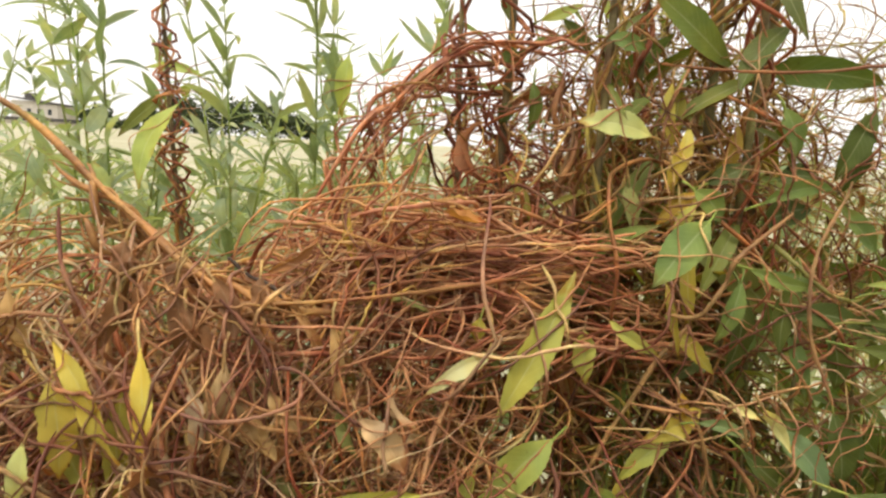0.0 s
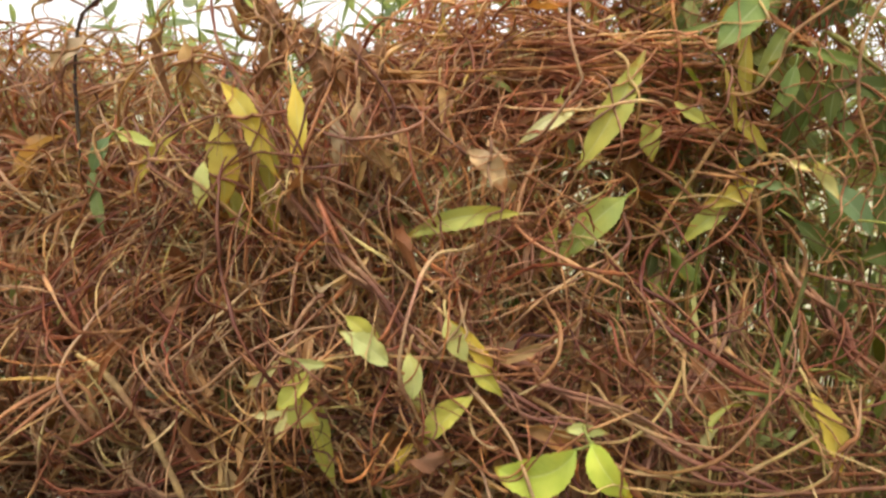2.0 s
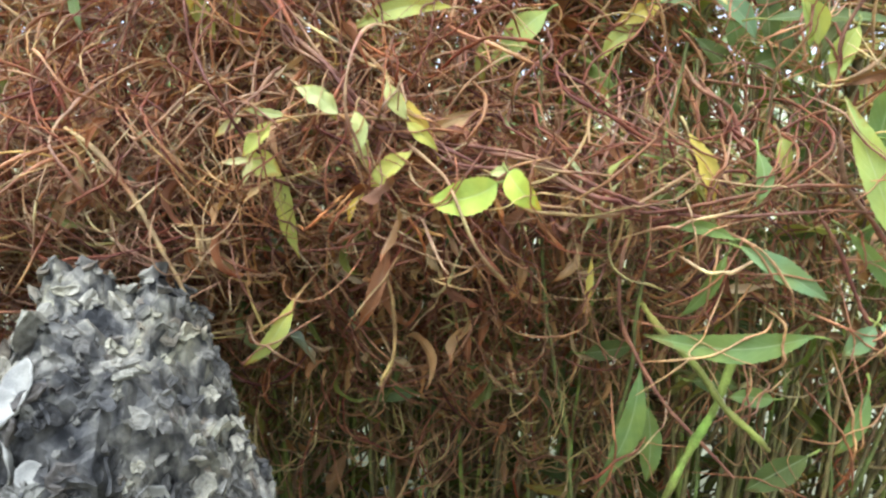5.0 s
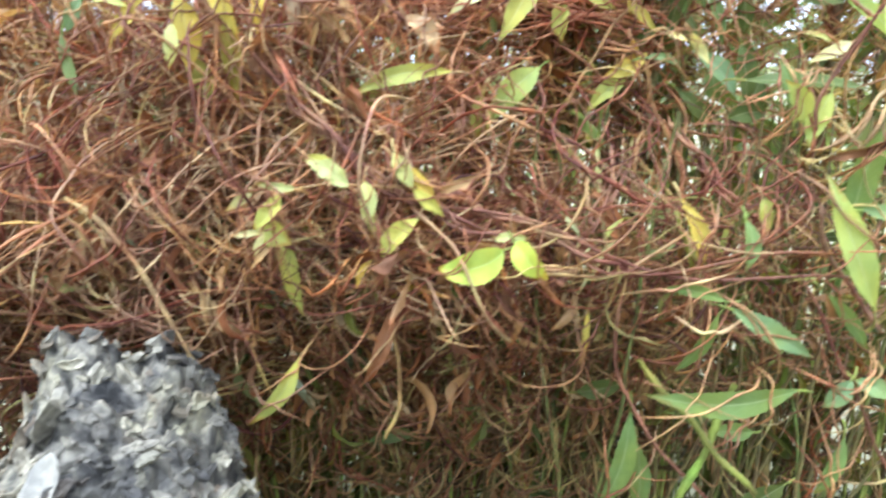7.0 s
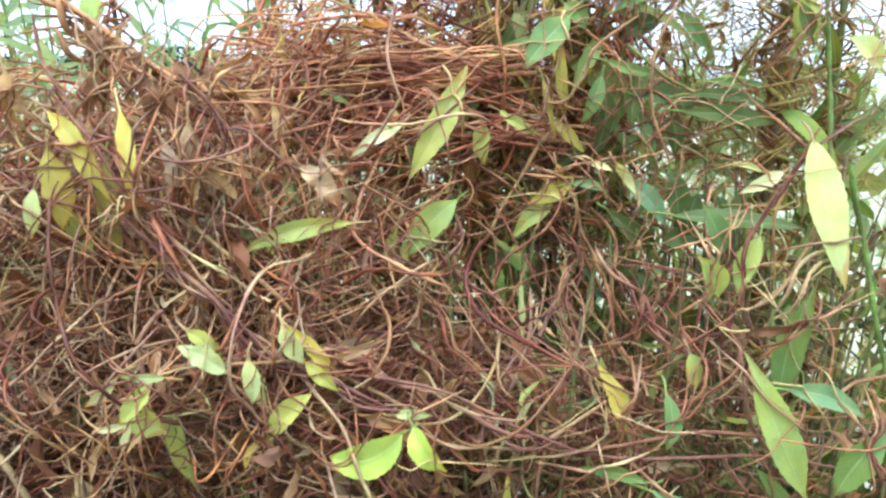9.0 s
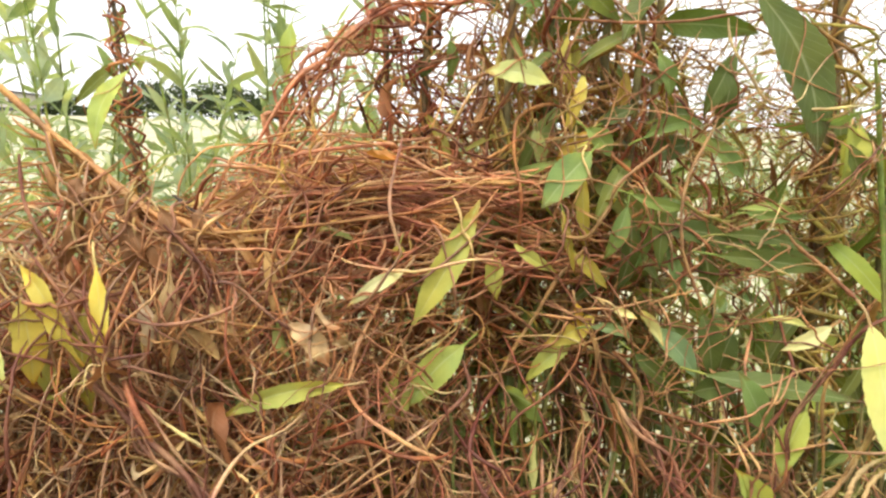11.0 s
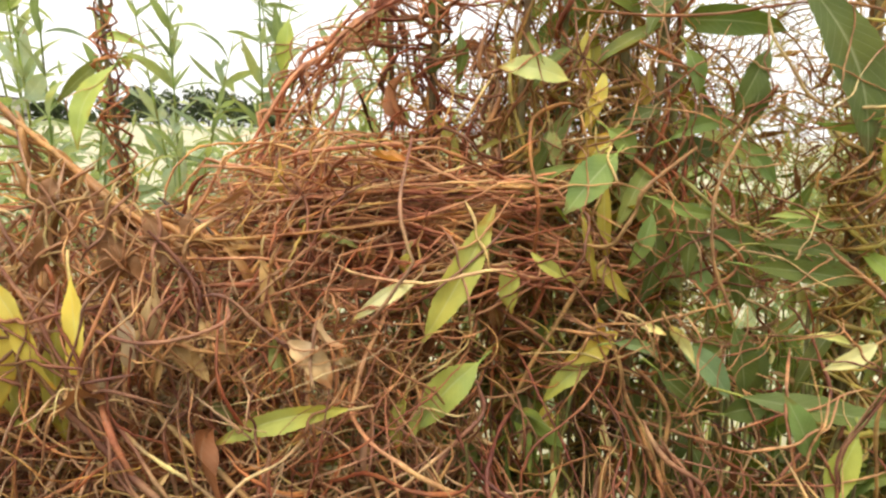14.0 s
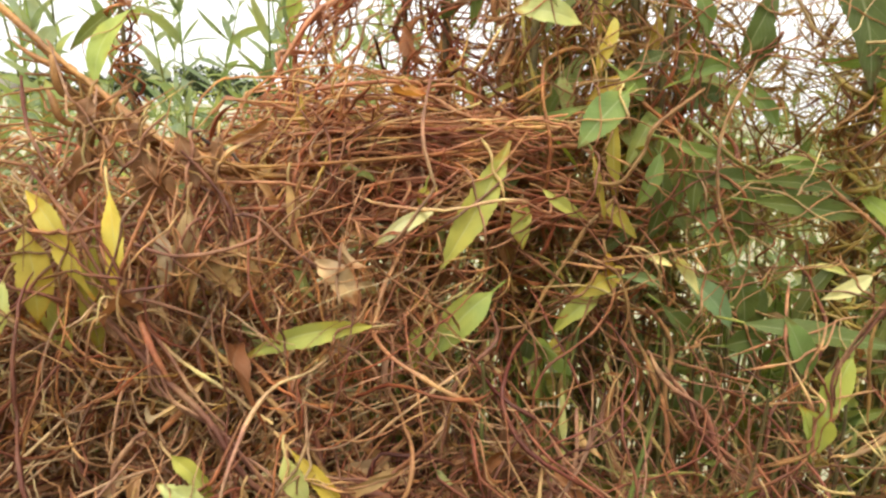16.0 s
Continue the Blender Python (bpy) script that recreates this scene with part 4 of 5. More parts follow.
# ---- rock ----
def rock():
    thing = new("rock")
    thing.location = (-0.27, 0.155, 0.0)
    bm = bmesh.new()
    bmesh.ops.create_icosphere(bm, subdivisions=7, radius=1)
    lobes = ((0.012, 0.058, 0.50, 0.032, 0.05, 0.146), (0.034, 0.060, 0.615, 0.018, 0.02, 0.043), (0.030, 0.050, 0.48, 0.05, 0.055, 0.155), (0.060, 0.052, 0.49, 0.03, 0.045, 0.142), (0.082, 0.058, 0.50, 0.037, 0.05, 0.141), (0.055, -0.015, 0.465, 0.085, 0.078, 0.165), (0.100, 0.02, 0.40, 0.056, 0.072, 0.165), (0.0, 0.0, 0.24, 0.165, 0.13, 0.28), (0.0, 0.02, 0.08, 0.2, 0.15, 0.2))
    for vert in bm.verts:
        d = vert.co.normalized()
        origin = Vector((0, 0.02, 0.3))
        reach = 0.02
        for lx, ly, lz, ax, ay, az in lobes:
            o = origin - Vector((lx, ly, lz))
            sx, sy, sz = 1 / ax, 1 / ay, 1 / az
            dd = Vector((d.x * sx, d.y * sy, d.z * sz))
            oo = Vector((o.x * sx, o.y * sy, o.z * sz))
            a, b, k = dd.dot(dd), 2 * dd.dot(oo), oo.dot(oo) - 1
            disc = b * b - 4 * a * k
            if disc > 0:
                reach = max(reach, (-b + math.sqrt(disc)) / (2 * a))
        p = origin + d * reach
        q = Vector((p.x, p.y, p.z * 0.8))
        bulk = noise.noise(p * 16) * 0.010 + noise.noise(q * 42 + Vector((3, 1, 7))) * 0.011
        near, spots = noise.voronoi(q * 46 + Vector((1, 2, 3)) + noise.noise_vector(p * 60) * 0.5)
        plate = noise.cell(spots[0] * 9.7) * 0.008 - max(0.0, 0.2 - (near[1] - near[0])) * 0.03
        ridge = abs(noise.noise(q * 150 + Vector((5, 5, 1)))) * 0.004
        vert.co = p + d * (bulk + plate - ridge)
        vert.co.z = max(vert.co.z, 0.0)
    bm.normal_update()
    me = bpy.data.meshes.new("rock_body")
    bm.to_mesh(me)
    tops = [(v.co.copy(), v.normal.copy()) for v in bm.verts if v.co.z > 0.36 and v.normal.y < 0.5]
    bm.free()
    me.materials.append(rock_body)
    part("body", me, thing)
    # overlapping shell-like flakes and lumps
    vs, qs, off = [], [], 0
    k = 12
    turn = np.arange(k) / k * 2 * np.pi
    for number in range(4200):
        co, nor = tops[int(rng.integers(len(tops)))]
        if number < 560:
            size = 0.007 + 0.011 * rng.random() ** 2
        elif number < 2600:
            size = 0.0040 + 0.005 * rng.random()
        else:
            size = 0.0022 + 0.0028 * rng.random()
        n = (nor + Vector(rng.standard_normal(3)) * (0.34 if size > 0.007 else 0.5)).normalized()
        u = Vector((0, 0, 1)) - n.z * n + Vector(rng.standard_normal(3)) * 0.7
        u = (u - u.dot(n) * n).normalized()
        w = n.cross(u)
        frame3 = np.array([u, w, n])
        outline = 1 + 0.20 * np.sin(turn + rng.uniform(0, 6)) + 0.16 * np.sin(2 * turn + rng.uniform(0, 6)) + 0.10 * np.sin(3 * turn + rng.uniform(0, 6)) + 0.20 * rng.standard_normal(k)
        flat = rng.uniform(0.45, 1.0)
        dome = rng.uniform(-0.16, 0.14)
        rows3 = []
        for share, high in ((0.5, -0.5), (1.0, 0.0), (0.84, 0.30 * abs(dome) + 0.10), (0.55, dome * 0.8 + 0.08), (0.25, dome)):
            uneven = 0.05 * rng.standard_normal(k) * (share < 1.01)
            rows3.append(np.stack([np.cos(turn) * outline * share, np.sin(turn) * outline * share * flat, high + uneven], 1))
        rows3.append(np.array([[0, 0, dome * 1.05]]))
        own = np.vstack(rows3) * size
        vs.append(own @ frame3 + np.array(co + n * size * rng.uniform(0.0, 0.30)))
        for ring in range(4):
            for j in range(k):
                j2 = (j + 1) % k
                qs.append((off + ring * k + j, off + ring * k + j2, off + ring * k + k + j2, off + ring * k + k + j))
        for j in range(0, k, 2):
            qs.append((off + 4 * k + j, off + 4 * k + j + 1, off + 4 * k + (j + 2) % k, off + 5 * k))
        off += 5 * k + 1
    vs = np.vstack(vs)
    tagged(part("crust", mesh_from("crust", vs, qs, rock_flakes, smooth=False), thing, "grey and white shell-like flakes"), kind="stuff")
    # larger dished shells, cream inside, bedded in the crust
    ring = np.arange(22) / 22 * 2 * np.pi
    facing = [(co, nor) for co, nor in tops if nor.y < -0.15 and co.z > 0.44]
    for _ in range(24):
        co, nor = facing[int(rng.integers(len(facing)))]
        size = rng.uniform(0.008, 0.017)
        n = (nor + Vector(rng.standard_normal(3)) * 0.35).normalized()
        u = Vector((0, 0, 1)) - n.z * n + Vector(rng.standard_normal(3)) * 0.8
        u = (u - u.dot(n) * n).normalized()
        axes = np.array([u, n.cross(u), n])
        outline = 1 + 0.16 * np.sin(ring + rng.uniform(0, 6)) + 0.10 * np.sin(2 * ring + rng.uniform(0, 6)) + 0.06 * rng.standard_normal(22)
        flat = rng.uniform(0.55, 0.95)
        rows3 = [np.stack([np.cos(ring) * outline * share, np.sin(ring) * outline * share * flat, np.full(22, high) + 0.03 * rng.standard_normal(22)], 1)
                 for share, high in ((0.5, -0.32), (0.92, -0.05), (1.0, 0.06), (0.93, 0.07), (0.75, -0.02), (0.5, -0.09), (0.22, -0.13), (0.02, -0.14))]
        own = (np.vstack(rows3) * size) @ axes + np.array(co + n * size * 0.10)
        faces = [(r * 22 + j, r * 22 + (j + 1) % 22, (r + 1) * 22 + (j + 1) % 22, (r + 1) * 22 + j) for r in range(7) for j in range(22)]
        part("shell", mesh_from("shell", own, faces, shell_lime), thing, "pale dished shell")
    return tagged(thing, "rough grey rock crusted with pale shell-like flakes", "rock")


rock()


# ---- single leaves caught in the tangle ----
TONES = {
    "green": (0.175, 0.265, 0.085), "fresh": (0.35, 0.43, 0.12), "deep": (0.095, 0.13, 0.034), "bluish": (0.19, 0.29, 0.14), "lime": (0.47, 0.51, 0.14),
    "bright": (0.44, 0.58, 0.13), "yellow": (0.64, 0.55, 0.13), "pale": (0.54, 0.59, 0.25), "cream": (0.66, 0.66, 0.36), "olive": (0.357, 0.32, 0.059), "gold": (0.52, 0.36, 0.07),
    "tan": (0.40, 0.27, 0.14), "brown": (0.19, 0.095, 0.05), "rust": (0.28, 0.125, 0.06), "ash": (0.42, 0.31, 0.21),
}
WORDS = {
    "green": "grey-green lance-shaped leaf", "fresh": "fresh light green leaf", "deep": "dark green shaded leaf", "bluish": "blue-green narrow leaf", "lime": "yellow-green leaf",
    "bright": "curled bright green leaf", "yellow": "bright yellow withering leaf", "pale": "pale yellow-green leaf", "cream": "cream-coloured fading leaf", "olive": "olive mottled leaf", "gold": "golden brown leaf",
    "tan": "dry tan leaf", "brown": "brown curled dead leaf", "rust": "rust-coloured dead leaf", "ash": "greyish tan dried leaf",
}


def leaf(tone, base, tip, width, roll=0.0, bend=0.3, fold=0.25, twist=0.0, widest=0.45, wavy=0.0):
    """One leaf from its stalk to its tip, in metres."""
    length = (Vector(tip) - Vector(base)).length
    dead = tone in ("tan", "brown", "rust", "ash")
    twist = twist or rng.uniform(-0.6, 0.6)
    v, q, uv = leaf_verts(length, width * 0.9, 29, fold, bend, twist, 0.0 if dead else 0.03, widest, 7, wavy or 0.02, rng.uniform(-0.1, 0.1), 0.27 if tone in ("lime", "pale", "cream", "gold") and length < 0.05 else 0.15 if tone in ("lime", "pale", "yellow", "cream", "gold") or dead else 0.06)
    v_blade = v
    thing = new("leaf")
    thing.matrix_world = leaf_pose(base, tip, roll)
    ob = part("blade", mesh_from("blade", v, q, dry_blade if dead else blade, uv), thing)
    ob.color = (*(np.array(TONES[tone]) * rng.uniform(0.88, 1.12)), 1)
    back = 0.006 + 0.10 * length
    side = rng.normal(0, 0.25) * back
    line = spline([(0.004, 0, 0.0002), (-back * 0.5, side * 0.4, -0.12 * back), (-back, side, -0.5 * back)], 10)
    v, q = tubes(line[None], np.linspace(0.0007, 0.0009, 10)[None], 6)
    part("stalk", mesh_from("stalk", v, q, straw_vine if dead or tone in ("pale", "cream", "yellow", "gold", "lime") else green_stalk), thing, "thin leaf stalk")
    # strands laid over the leaf, their ends sinking back into the mat
    single = int(rng.integers(0, 2)) + (1 if tone in ("yellow", "lime", "tan", "brown", "olive") and length > 0.035 else 0) + (2 if tone == "yellow" and length > 0.045 else 0)
    for count in range(single + int(rng.integers(0, 2)) + (1 if tone in ("pale", "cream", "bright", "lime", "fresh") else 2)):
        grid = v_blade.reshape(29, 7, 3)
        mid, skew = rng.integers(5, 23), rng.uniform(-2.2, 2.2)
        row = np.clip(np.round(mid + skew * (np.arange(7) - 3)), 1, 27).astype(int)
        touch = grid[row, np.arange(7)] + np.array([0, 0, 0.0013])
        lead, tail = touch[0] - touch[3], touch[6] - touch[3]
        lead, tail = lead / np.linalg.norm(lead), tail / np.linalg.norm(tail)
        reach = rng.uniform(0.015, 0.04)
        over = [touch[0] + lead * reach + np.array([rng.normal(0, 0.006), 0, -0.022]), touch[0] + lead * 0.006 + np.array([0, 0, -0.0015]), touch[1], touch[3], touch[5], touch[6] + tail * 0.006 + np.array([0, 0, -0.0015]), touch[6] + tail * reach + np.array([rng.normal(0, 0.006), 0, -0.024])]
        bow = spline(over, 40) + np.sin(np.linspace(0, 8, 40)[:, None] * rng.uniform(0.5, 1.4, (1, 3)) + rng.uniform(0, 6, (1, 3))) * 0.0006
        if count >= single:
            m = np.array(thing.matrix_world)
            over_leaves.append(bow @ m[:3, :3].T + m[:3, 3])
            continue
        v, q = tubes(bow[None], taper(1, 40, rng.uniform(0.0005, 0.0010), 0.1), 6)
        strand = new("dodder_strand", mesh_from("dodder_strand", v, q, mauve_vine if rng.random() < 0.35 else rust_vine))
        strand.matrix_world = thing.matrix_world
        tagged(strand, "thin waxy dodder strand laid across a leaf", "dodder", "loose dodder strands")
    return tagged(thing, WORDS[tone] + " caught among dodder strands", "leaf", "leaves in the tangle")


def vine(kind, radius, *points):
    """One strand that stands out from the rest."""
    mat, words = {"rust": (rust_vine, "rust-red dodder strand"), "mauve": (mauve_vine, "thick mauve-brown dodder strand"), "straw": (straw_vine, "straw-coloured dry strand"),
                  "orange": (orange_vine, "orange-brown thick dodder strand"), "stalk": (green_stalk, "yellow-green jointed stalk"), "twig": (dark_twig, "blackened thin twig")}[kind]
    n = 14 * len(points)
    line = spline(points, n)
    f = np.arange(n)[:, None] * 0.16
    line = line + 0.0010 * np.sin(f * rng.uniform(0.8, 1.6, (1, 3)) + rng.uniform(0, 6, (1, 3))) + rng.normal(0, 0.00016, (n, 3))
    v, q = tubes(line[None], np.maximum(taper(1, n, radius * 0.8, 0.0), radius * 0.55) * (1 + 0.06 * rng.standard_normal((1, n))), 8)
    return tagged(new("vine", mesh_from("vine", v, q, mat)), words + " stretched across the tangle", "vine", "single strands")


def cord(mat, words, count, spread, radius, *points):
    """A rope of strands that run together, each one a part."""
    thing = new("vine_rope")
    thing.location = points[0]
    n = 16 * len(points)
    line = spline(np.array(points) - np.array(points[0]), n)
    for _ in range(count):
        f = np.linspace(0, 1, n)[:, None]
        turn = rng.uniform(3, 9) * rng.choice([-1, 1])
        r = spread * rng.uniform(0.3, 1.3) * (1 + 0.5 * np.sin(f * rng.uniform(3, 11) + rng.uniform(0, 6)))
        a = f * turn * len(points) * 0.6 + rng.uniform(0, 6.3)
        own = line + r * np.hstack([np.cos(a), np.sin(a), np.sin(a + 1.3)]) + rng.normal(0, 0.00015, (n, 3))
        lo = int(rng.integers(0, n // 5))
        hi = n - int(rng.integers(0, n // 5))
        v, q = tubes(own[None, lo:hi], taper(1, hi - lo, radius, 0.35), 6)
        part("strand", mesh_from("strand", v, q, mat), thing)
    return tagged(thing, words, "dodder", "vine ropes")


leaf("lime", (0.045, 0.343, 0.852), (0.091, 0.382, 0.936), 0.0229, roll=10, bend=0.15, fold=0.2, twist=0.08, wavy=0.03)
leaf("cream", (0.040, 0.345, 0.891), (0.002, 0.330, 0.868), 0.0125, roll=-15, bend=0.35, twist=0.05)
leaf("green", (0.169, 0.380, 0.972), (0.132, 0.358, 0.933), 0.0265, bend=0.2, fold=0.15, twist=0.08)
leaf("pale", (0.149, 0.450, 1.025), (0.095, 0.450, 1.033), 0.0209, bend=0.5, fold=0.15)
leaf("pale", (0.145, 0.480, 0.988), (0.151, 0.475, 0.948), 0.0104, roll=20)
leaf("yellow", (0.081, 0.430, 0.949), (0.055, 0.425, 0.926), 0.0085)
leaf("yellow", (0.163, 0.460, 1.064), (0.169, 0.460, 1.016), 0.0107, roll=30)
leaf("yellow", (0.177, 0.455, 1.034), (0.162, 0.450, 0.988), 0.0124, roll=20)
leaf("gold", (0.182, 0.440, 0.987), (0.155, 0.440, 0.962), 0.0130)
leaf("gold", (-0.057, 0.400, 0.964), (-0.044, 0.385, 0.925), 0.0094, roll=25)
leaf("olive", (0.157, 0.410, 0.927), (0.168, 0.400, 0.876), 0.0090, roll=-20)
leaf("lime", (0.119, 0.400, 0.901), (0.152, 0.390, 0.881), 0.0105)
leaf("lime", (0.106, 0.410, 0.890), (0.108, 0.400, 0.855), 0.0183, roll=20)
leaf("olive", (0.033, 0.380, 0.902), (0.031, 0.380, 0.887), 0.0108)
leaf("lime", (-0.075, 0.330, 0.801), (-0.032, 0.330, 0.807), 0.0119, roll=10)
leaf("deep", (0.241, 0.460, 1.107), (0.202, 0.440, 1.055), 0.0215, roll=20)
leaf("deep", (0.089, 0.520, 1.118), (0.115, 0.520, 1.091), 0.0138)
leaf("green", (0.058, 0.520, 1.091), (0.105, 0.520, 1.100), 0.0089)
leaf("green", (0.046, 0.500, 1.091), (0.048, 0.500, 1.070), 0.0162)
leaf("green", (0.067, 0.500, 1.065), (0.066, 0.500, 1.023), 0.0125)
leaf("deep", (0.049, 0.490, 1.047), (0.042, 0.490, 1.030), 0.0142)
leaf("green", (-0.050, 0.600, 1.062), (0.001, 0.600, 1.100), 0.0229)
leaf("fresh", (0.071, 0.520, 1.116), (0.106, 0.520, 1.130), 0.0118)
leaf("deep", (0.192, 0.450, 0.993), (0.223, 0.450, 1.008), 0.0159)
leaf("green", (0.225, 0.420, 1.046), (0.236, 0.420, 1.013), 0.0179)
leaf("deep", (0.283, 0.420, 1.048), (0.263, 0.420, 1.000), 0.0180)
leaf("green", (0.219, 0.420, 0.983), (0.264, 0.420, 0.994), 0.0124, bend=0.6)
leaf("green", (0.115, 0.460, 1.093), (0.142, 0.460, 1.086), 0.0149)
leaf("green", (0.176, 0.430, 0.989), (0.197, 0.430, 0.967), 0.0187)
leaf("green", (0.206, 0.400, 0.941), (0.251, 0.400, 0.931), 0.0105)
leaf("deep", (0.235, 0.400, 0.912), (0.286, 0.400, 0.905), 0.0179)
leaf("fresh", (0.082, 0.362, 0.832), (0.043, 0.350, 0.788), 0.0258, fold=0.18, twist=0.08)
leaf("lime", (0.035, 0.355, 0.813), (0.032, 0.350, 0.770), 0.0125, roll=30)
leaf("lime", (0.048, 0.360, 0.807), (0.038, 0.350, 0.779), 0.0092, roll=-20)
leaf("yellow", (0.184, 0.395, 0.846), (0.143, 0.385, 0.825), 0.0188, wavy=0.05)
leaf("lime", (0.167, 0.395, 0.823), (0.131, 0.385, 0.794), 0.0190)
leaf("olive", (0.136, 0.400, 0.786), (0.140, 0.390, 0.764), 0.0139)
leaf("gold", (0.167, 0.390, 0.858), (0.174, 0.390, 0.839), 0.0080)
leaf("cream", (0.187, 0.365, 0.861), (0.206, 0.360, 0.855), 0.0075)
leaf("cream", (0.207, 0.360, 0.862), (0.224, 0.355, 0.837), 0.0108, roll=40, bend=-0.9)
leaf("bluish", (0.178, 0.380, 0.842), (0.211, 0.380, 0.833), 0.0096, bend=0.7)
leaf("ash", (-0.029, 0.302, 0.865), (-0.004, 0.298, 0.839), 0.0162, bend=0.5, wavy=0.09)
leaf("yellow", (-0.180, 0.285, 0.902), (-0.142, 0.275, 0.845), 0.0189, roll=10, wavy=0.04)
leaf("yellow", (-0.133, 0.280, 0.904), (-0.127, 0.273, 0.837), 0.0155, wavy=0.06)
leaf("tan", (-0.094, 0.285, 0.896), (-0.098, 0.280, 0.844), 0.0086, twist=0.8, wavy=0.1)
leaf("lime", (0.005, 0.298, 0.827), (-0.069, 0.288, 0.808), 0.0162, roll=-15, fold=0.35)
leaf("tan", (-0.078, 0.300, 0.880), (-0.059, 0.300, 0.853), 0.0084, wavy=0.1)
leaf("ash", (-0.121, 0.280, 0.852), (-0.121, 0.280, 0.826), 0.0100, wavy=0.1)
leaf("brown", (-0.144, 0.310, 0.944), (-0.148, 0.300, 0.908), 0.0123, twist=1, wavy=0.12)
leaf("brown", (-0.110, 0.310, 0.935), (-0.094, 0.300, 0.902), 0.0117, twist=-1, wavy=0.12)
leaf("brown", (-0.088, 0.320, 0.935), (-0.085, 0.310, 0.910), 0.0092, wavy=0.12)
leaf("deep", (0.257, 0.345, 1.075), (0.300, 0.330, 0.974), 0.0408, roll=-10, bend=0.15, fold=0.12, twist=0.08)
leaf("green", (0.322, 0.330, 1.001), (0.273, 0.345, 0.994), 0.0111, roll=-40)
leaf("deep", (0.295, 0.450, 1.038), (0.284, 0.450, 0.990), 0.0190)
leaf("deep", (0.247, 0.335, 0.824), (0.337, 0.310, 0.818), 0.0194, roll=-20)
leaf("fresh", (0.297, 0.300, 0.816), (0.280, 0.290, 0.775), 0.0183)
leaf("deep", (0.270, 0.380, 0.915), (0.339, 0.380, 0.903), 0.0120)
leaf("deep", (0.264, 0.400, 0.902), (0.272, 0.400, 0.863), 0.0162)
leaf("green", (0.235, 0.440, 1.044), (0.242, 0.440, 1.022), 0.0157)
leaf("fresh", (0.365, 0.450, 0.921), (0.313, 0.450, 0.926), 0.0128)
leaf("olive", (0.172, 0.470, 1.066), (0.167, 0.460, 1.017), 0.0125, roll=30)
leaf("yellow", (0.174, 0.460, 1.018), (0.169, 0.455, 0.985), 0.0116, roll=20)
leaf("gold", (0.213, 0.460, 1.037), (0.205, 0.460, 0.997), 0.0106)
leaf("yellow", (0.193, 0.460, 0.986), (0.164, 0.450, 0.963), 0.0136)
leaf("deep", (0.240, 0.450, 0.999), (0.273, 0.450, 1.000), 0.0210)
leaf("green", (0.231, 0.420, 0.937), (0.269, 0.410, 0.923), 0.0100)
leaf("lime", (0.371, 0.400, 0.994), (0.361, 0.400, 0.958), 0.0218)
leaf("deep", (0.352, 0.360, 0.957), (0.339, 0.360, 0.982), 0.0159)
leaf("fresh", (-0.245, 0.550, 1.036), (-0.266, 0.520, 0.960), 0.0252, roll=10)
leaf("fresh", (-0.352, 0.800, 1.078), (-0.357, 0.800, 1.056), 0.0205)
leaf("fresh", (-0.333, 0.800, 1.089), (-0.412, 0.800, 1.096), 0.0157)
leaf("fresh", (-0.122, 0.700, 1.109), (-0.128, 0.700, 1.040), 0.0279, roll=20)
leaf("lime", (-0.095, 0.248, 0.770), (-0.068, 0.240, 0.748), 0.0130, wavy=0.05)
leaf("pale", (0.295, 0.255, 0.886), (0.307, 0.222, 0.800), 0.0251, bend=0.2, fold=0.12, twist=0.08, widest=0.35)
leaf("fresh", (0.280, 0.190, 0.681), (0.241, 0.205, 0.768), 0.0236, bend=0.15, fold=0.2, twist=0.08)
leaf("green", (0.278, 0.225, 0.729), (0.290, 0.225, 0.802), 0.0254, bend=0.1, fold=0.12, twist=0.08)
leaf("bluish", (0.268, 0.205, 0.745), (0.316, 0.200, 0.728), 0.0166)
leaf("cream", (0.339, 0.350, 0.856), (0.302, 0.345, 0.839), 0.0113)
leaf("pale", (0.322, 0.350, 0.855), (0.288, 0.345, 0.862), 0.0084)
leaf("pale", (0.365, 0.300, 0.931), (0.338, 0.300, 0.952), 0.0202)
leaf("lime", (0.228, 0.220, 0.797), (0.212, 0.215, 0.824), 0.0127)
leaf("green", (0.303, 0.170, 0.736), (0.281, 0.170, 0.697), 0.0200)
leaf("deep", (0.262, 0.370, 0.901), (0.342, 0.370, 0.892), 0.0163)
leaf("pale", (-0.186, 0.270, 0.856), (-0.189, 0.265, 0.825), 0.0114)
leaf("bluish", (0.219, 0.370, 0.846), (0.253, 0.360, 0.810), 0.0196)
leaf("pale", (-0.063, 0.221, 0.753), (-0.092, 0.224, 0.770), 0.0148, wavy=0.06)
leaf("pale", (-0.097, 0.218, 0.752), (-0.123, 0.214, 0.756), 0.0089)
leaf("cream", (-0.122, 0.216, 0.755), (-0.141, 0.210, 0.738), 0.0065, bend=0.5)
leaf("lime", (-0.107, 0.218, 0.748), (-0.124, 0.212, 0.726), 0.0140)
leaf("cream", (-0.120, 0.216, 0.729), (-0.125, 0.212, 0.707), 0.0074)
leaf("cream", (-0.120, 0.216, 0.724), (-0.140, 0.212, 0.722), 0.0047)
leaf("lime", (-0.128, 0.226, 0.724), (-0.103, 0.224, 0.713), 0.0173)
leaf("pale", (-0.055, 0.236, 0.755), (-0.052, 0.231, 0.727), 0.0121)
leaf("pale", (-0.035, 0.246, 0.773), (-0.021, 0.241, 0.749), 0.0123)
leaf("lime", (-0.022, 0.246, 0.748), (0.000, 0.241, 0.729), 0.0095)
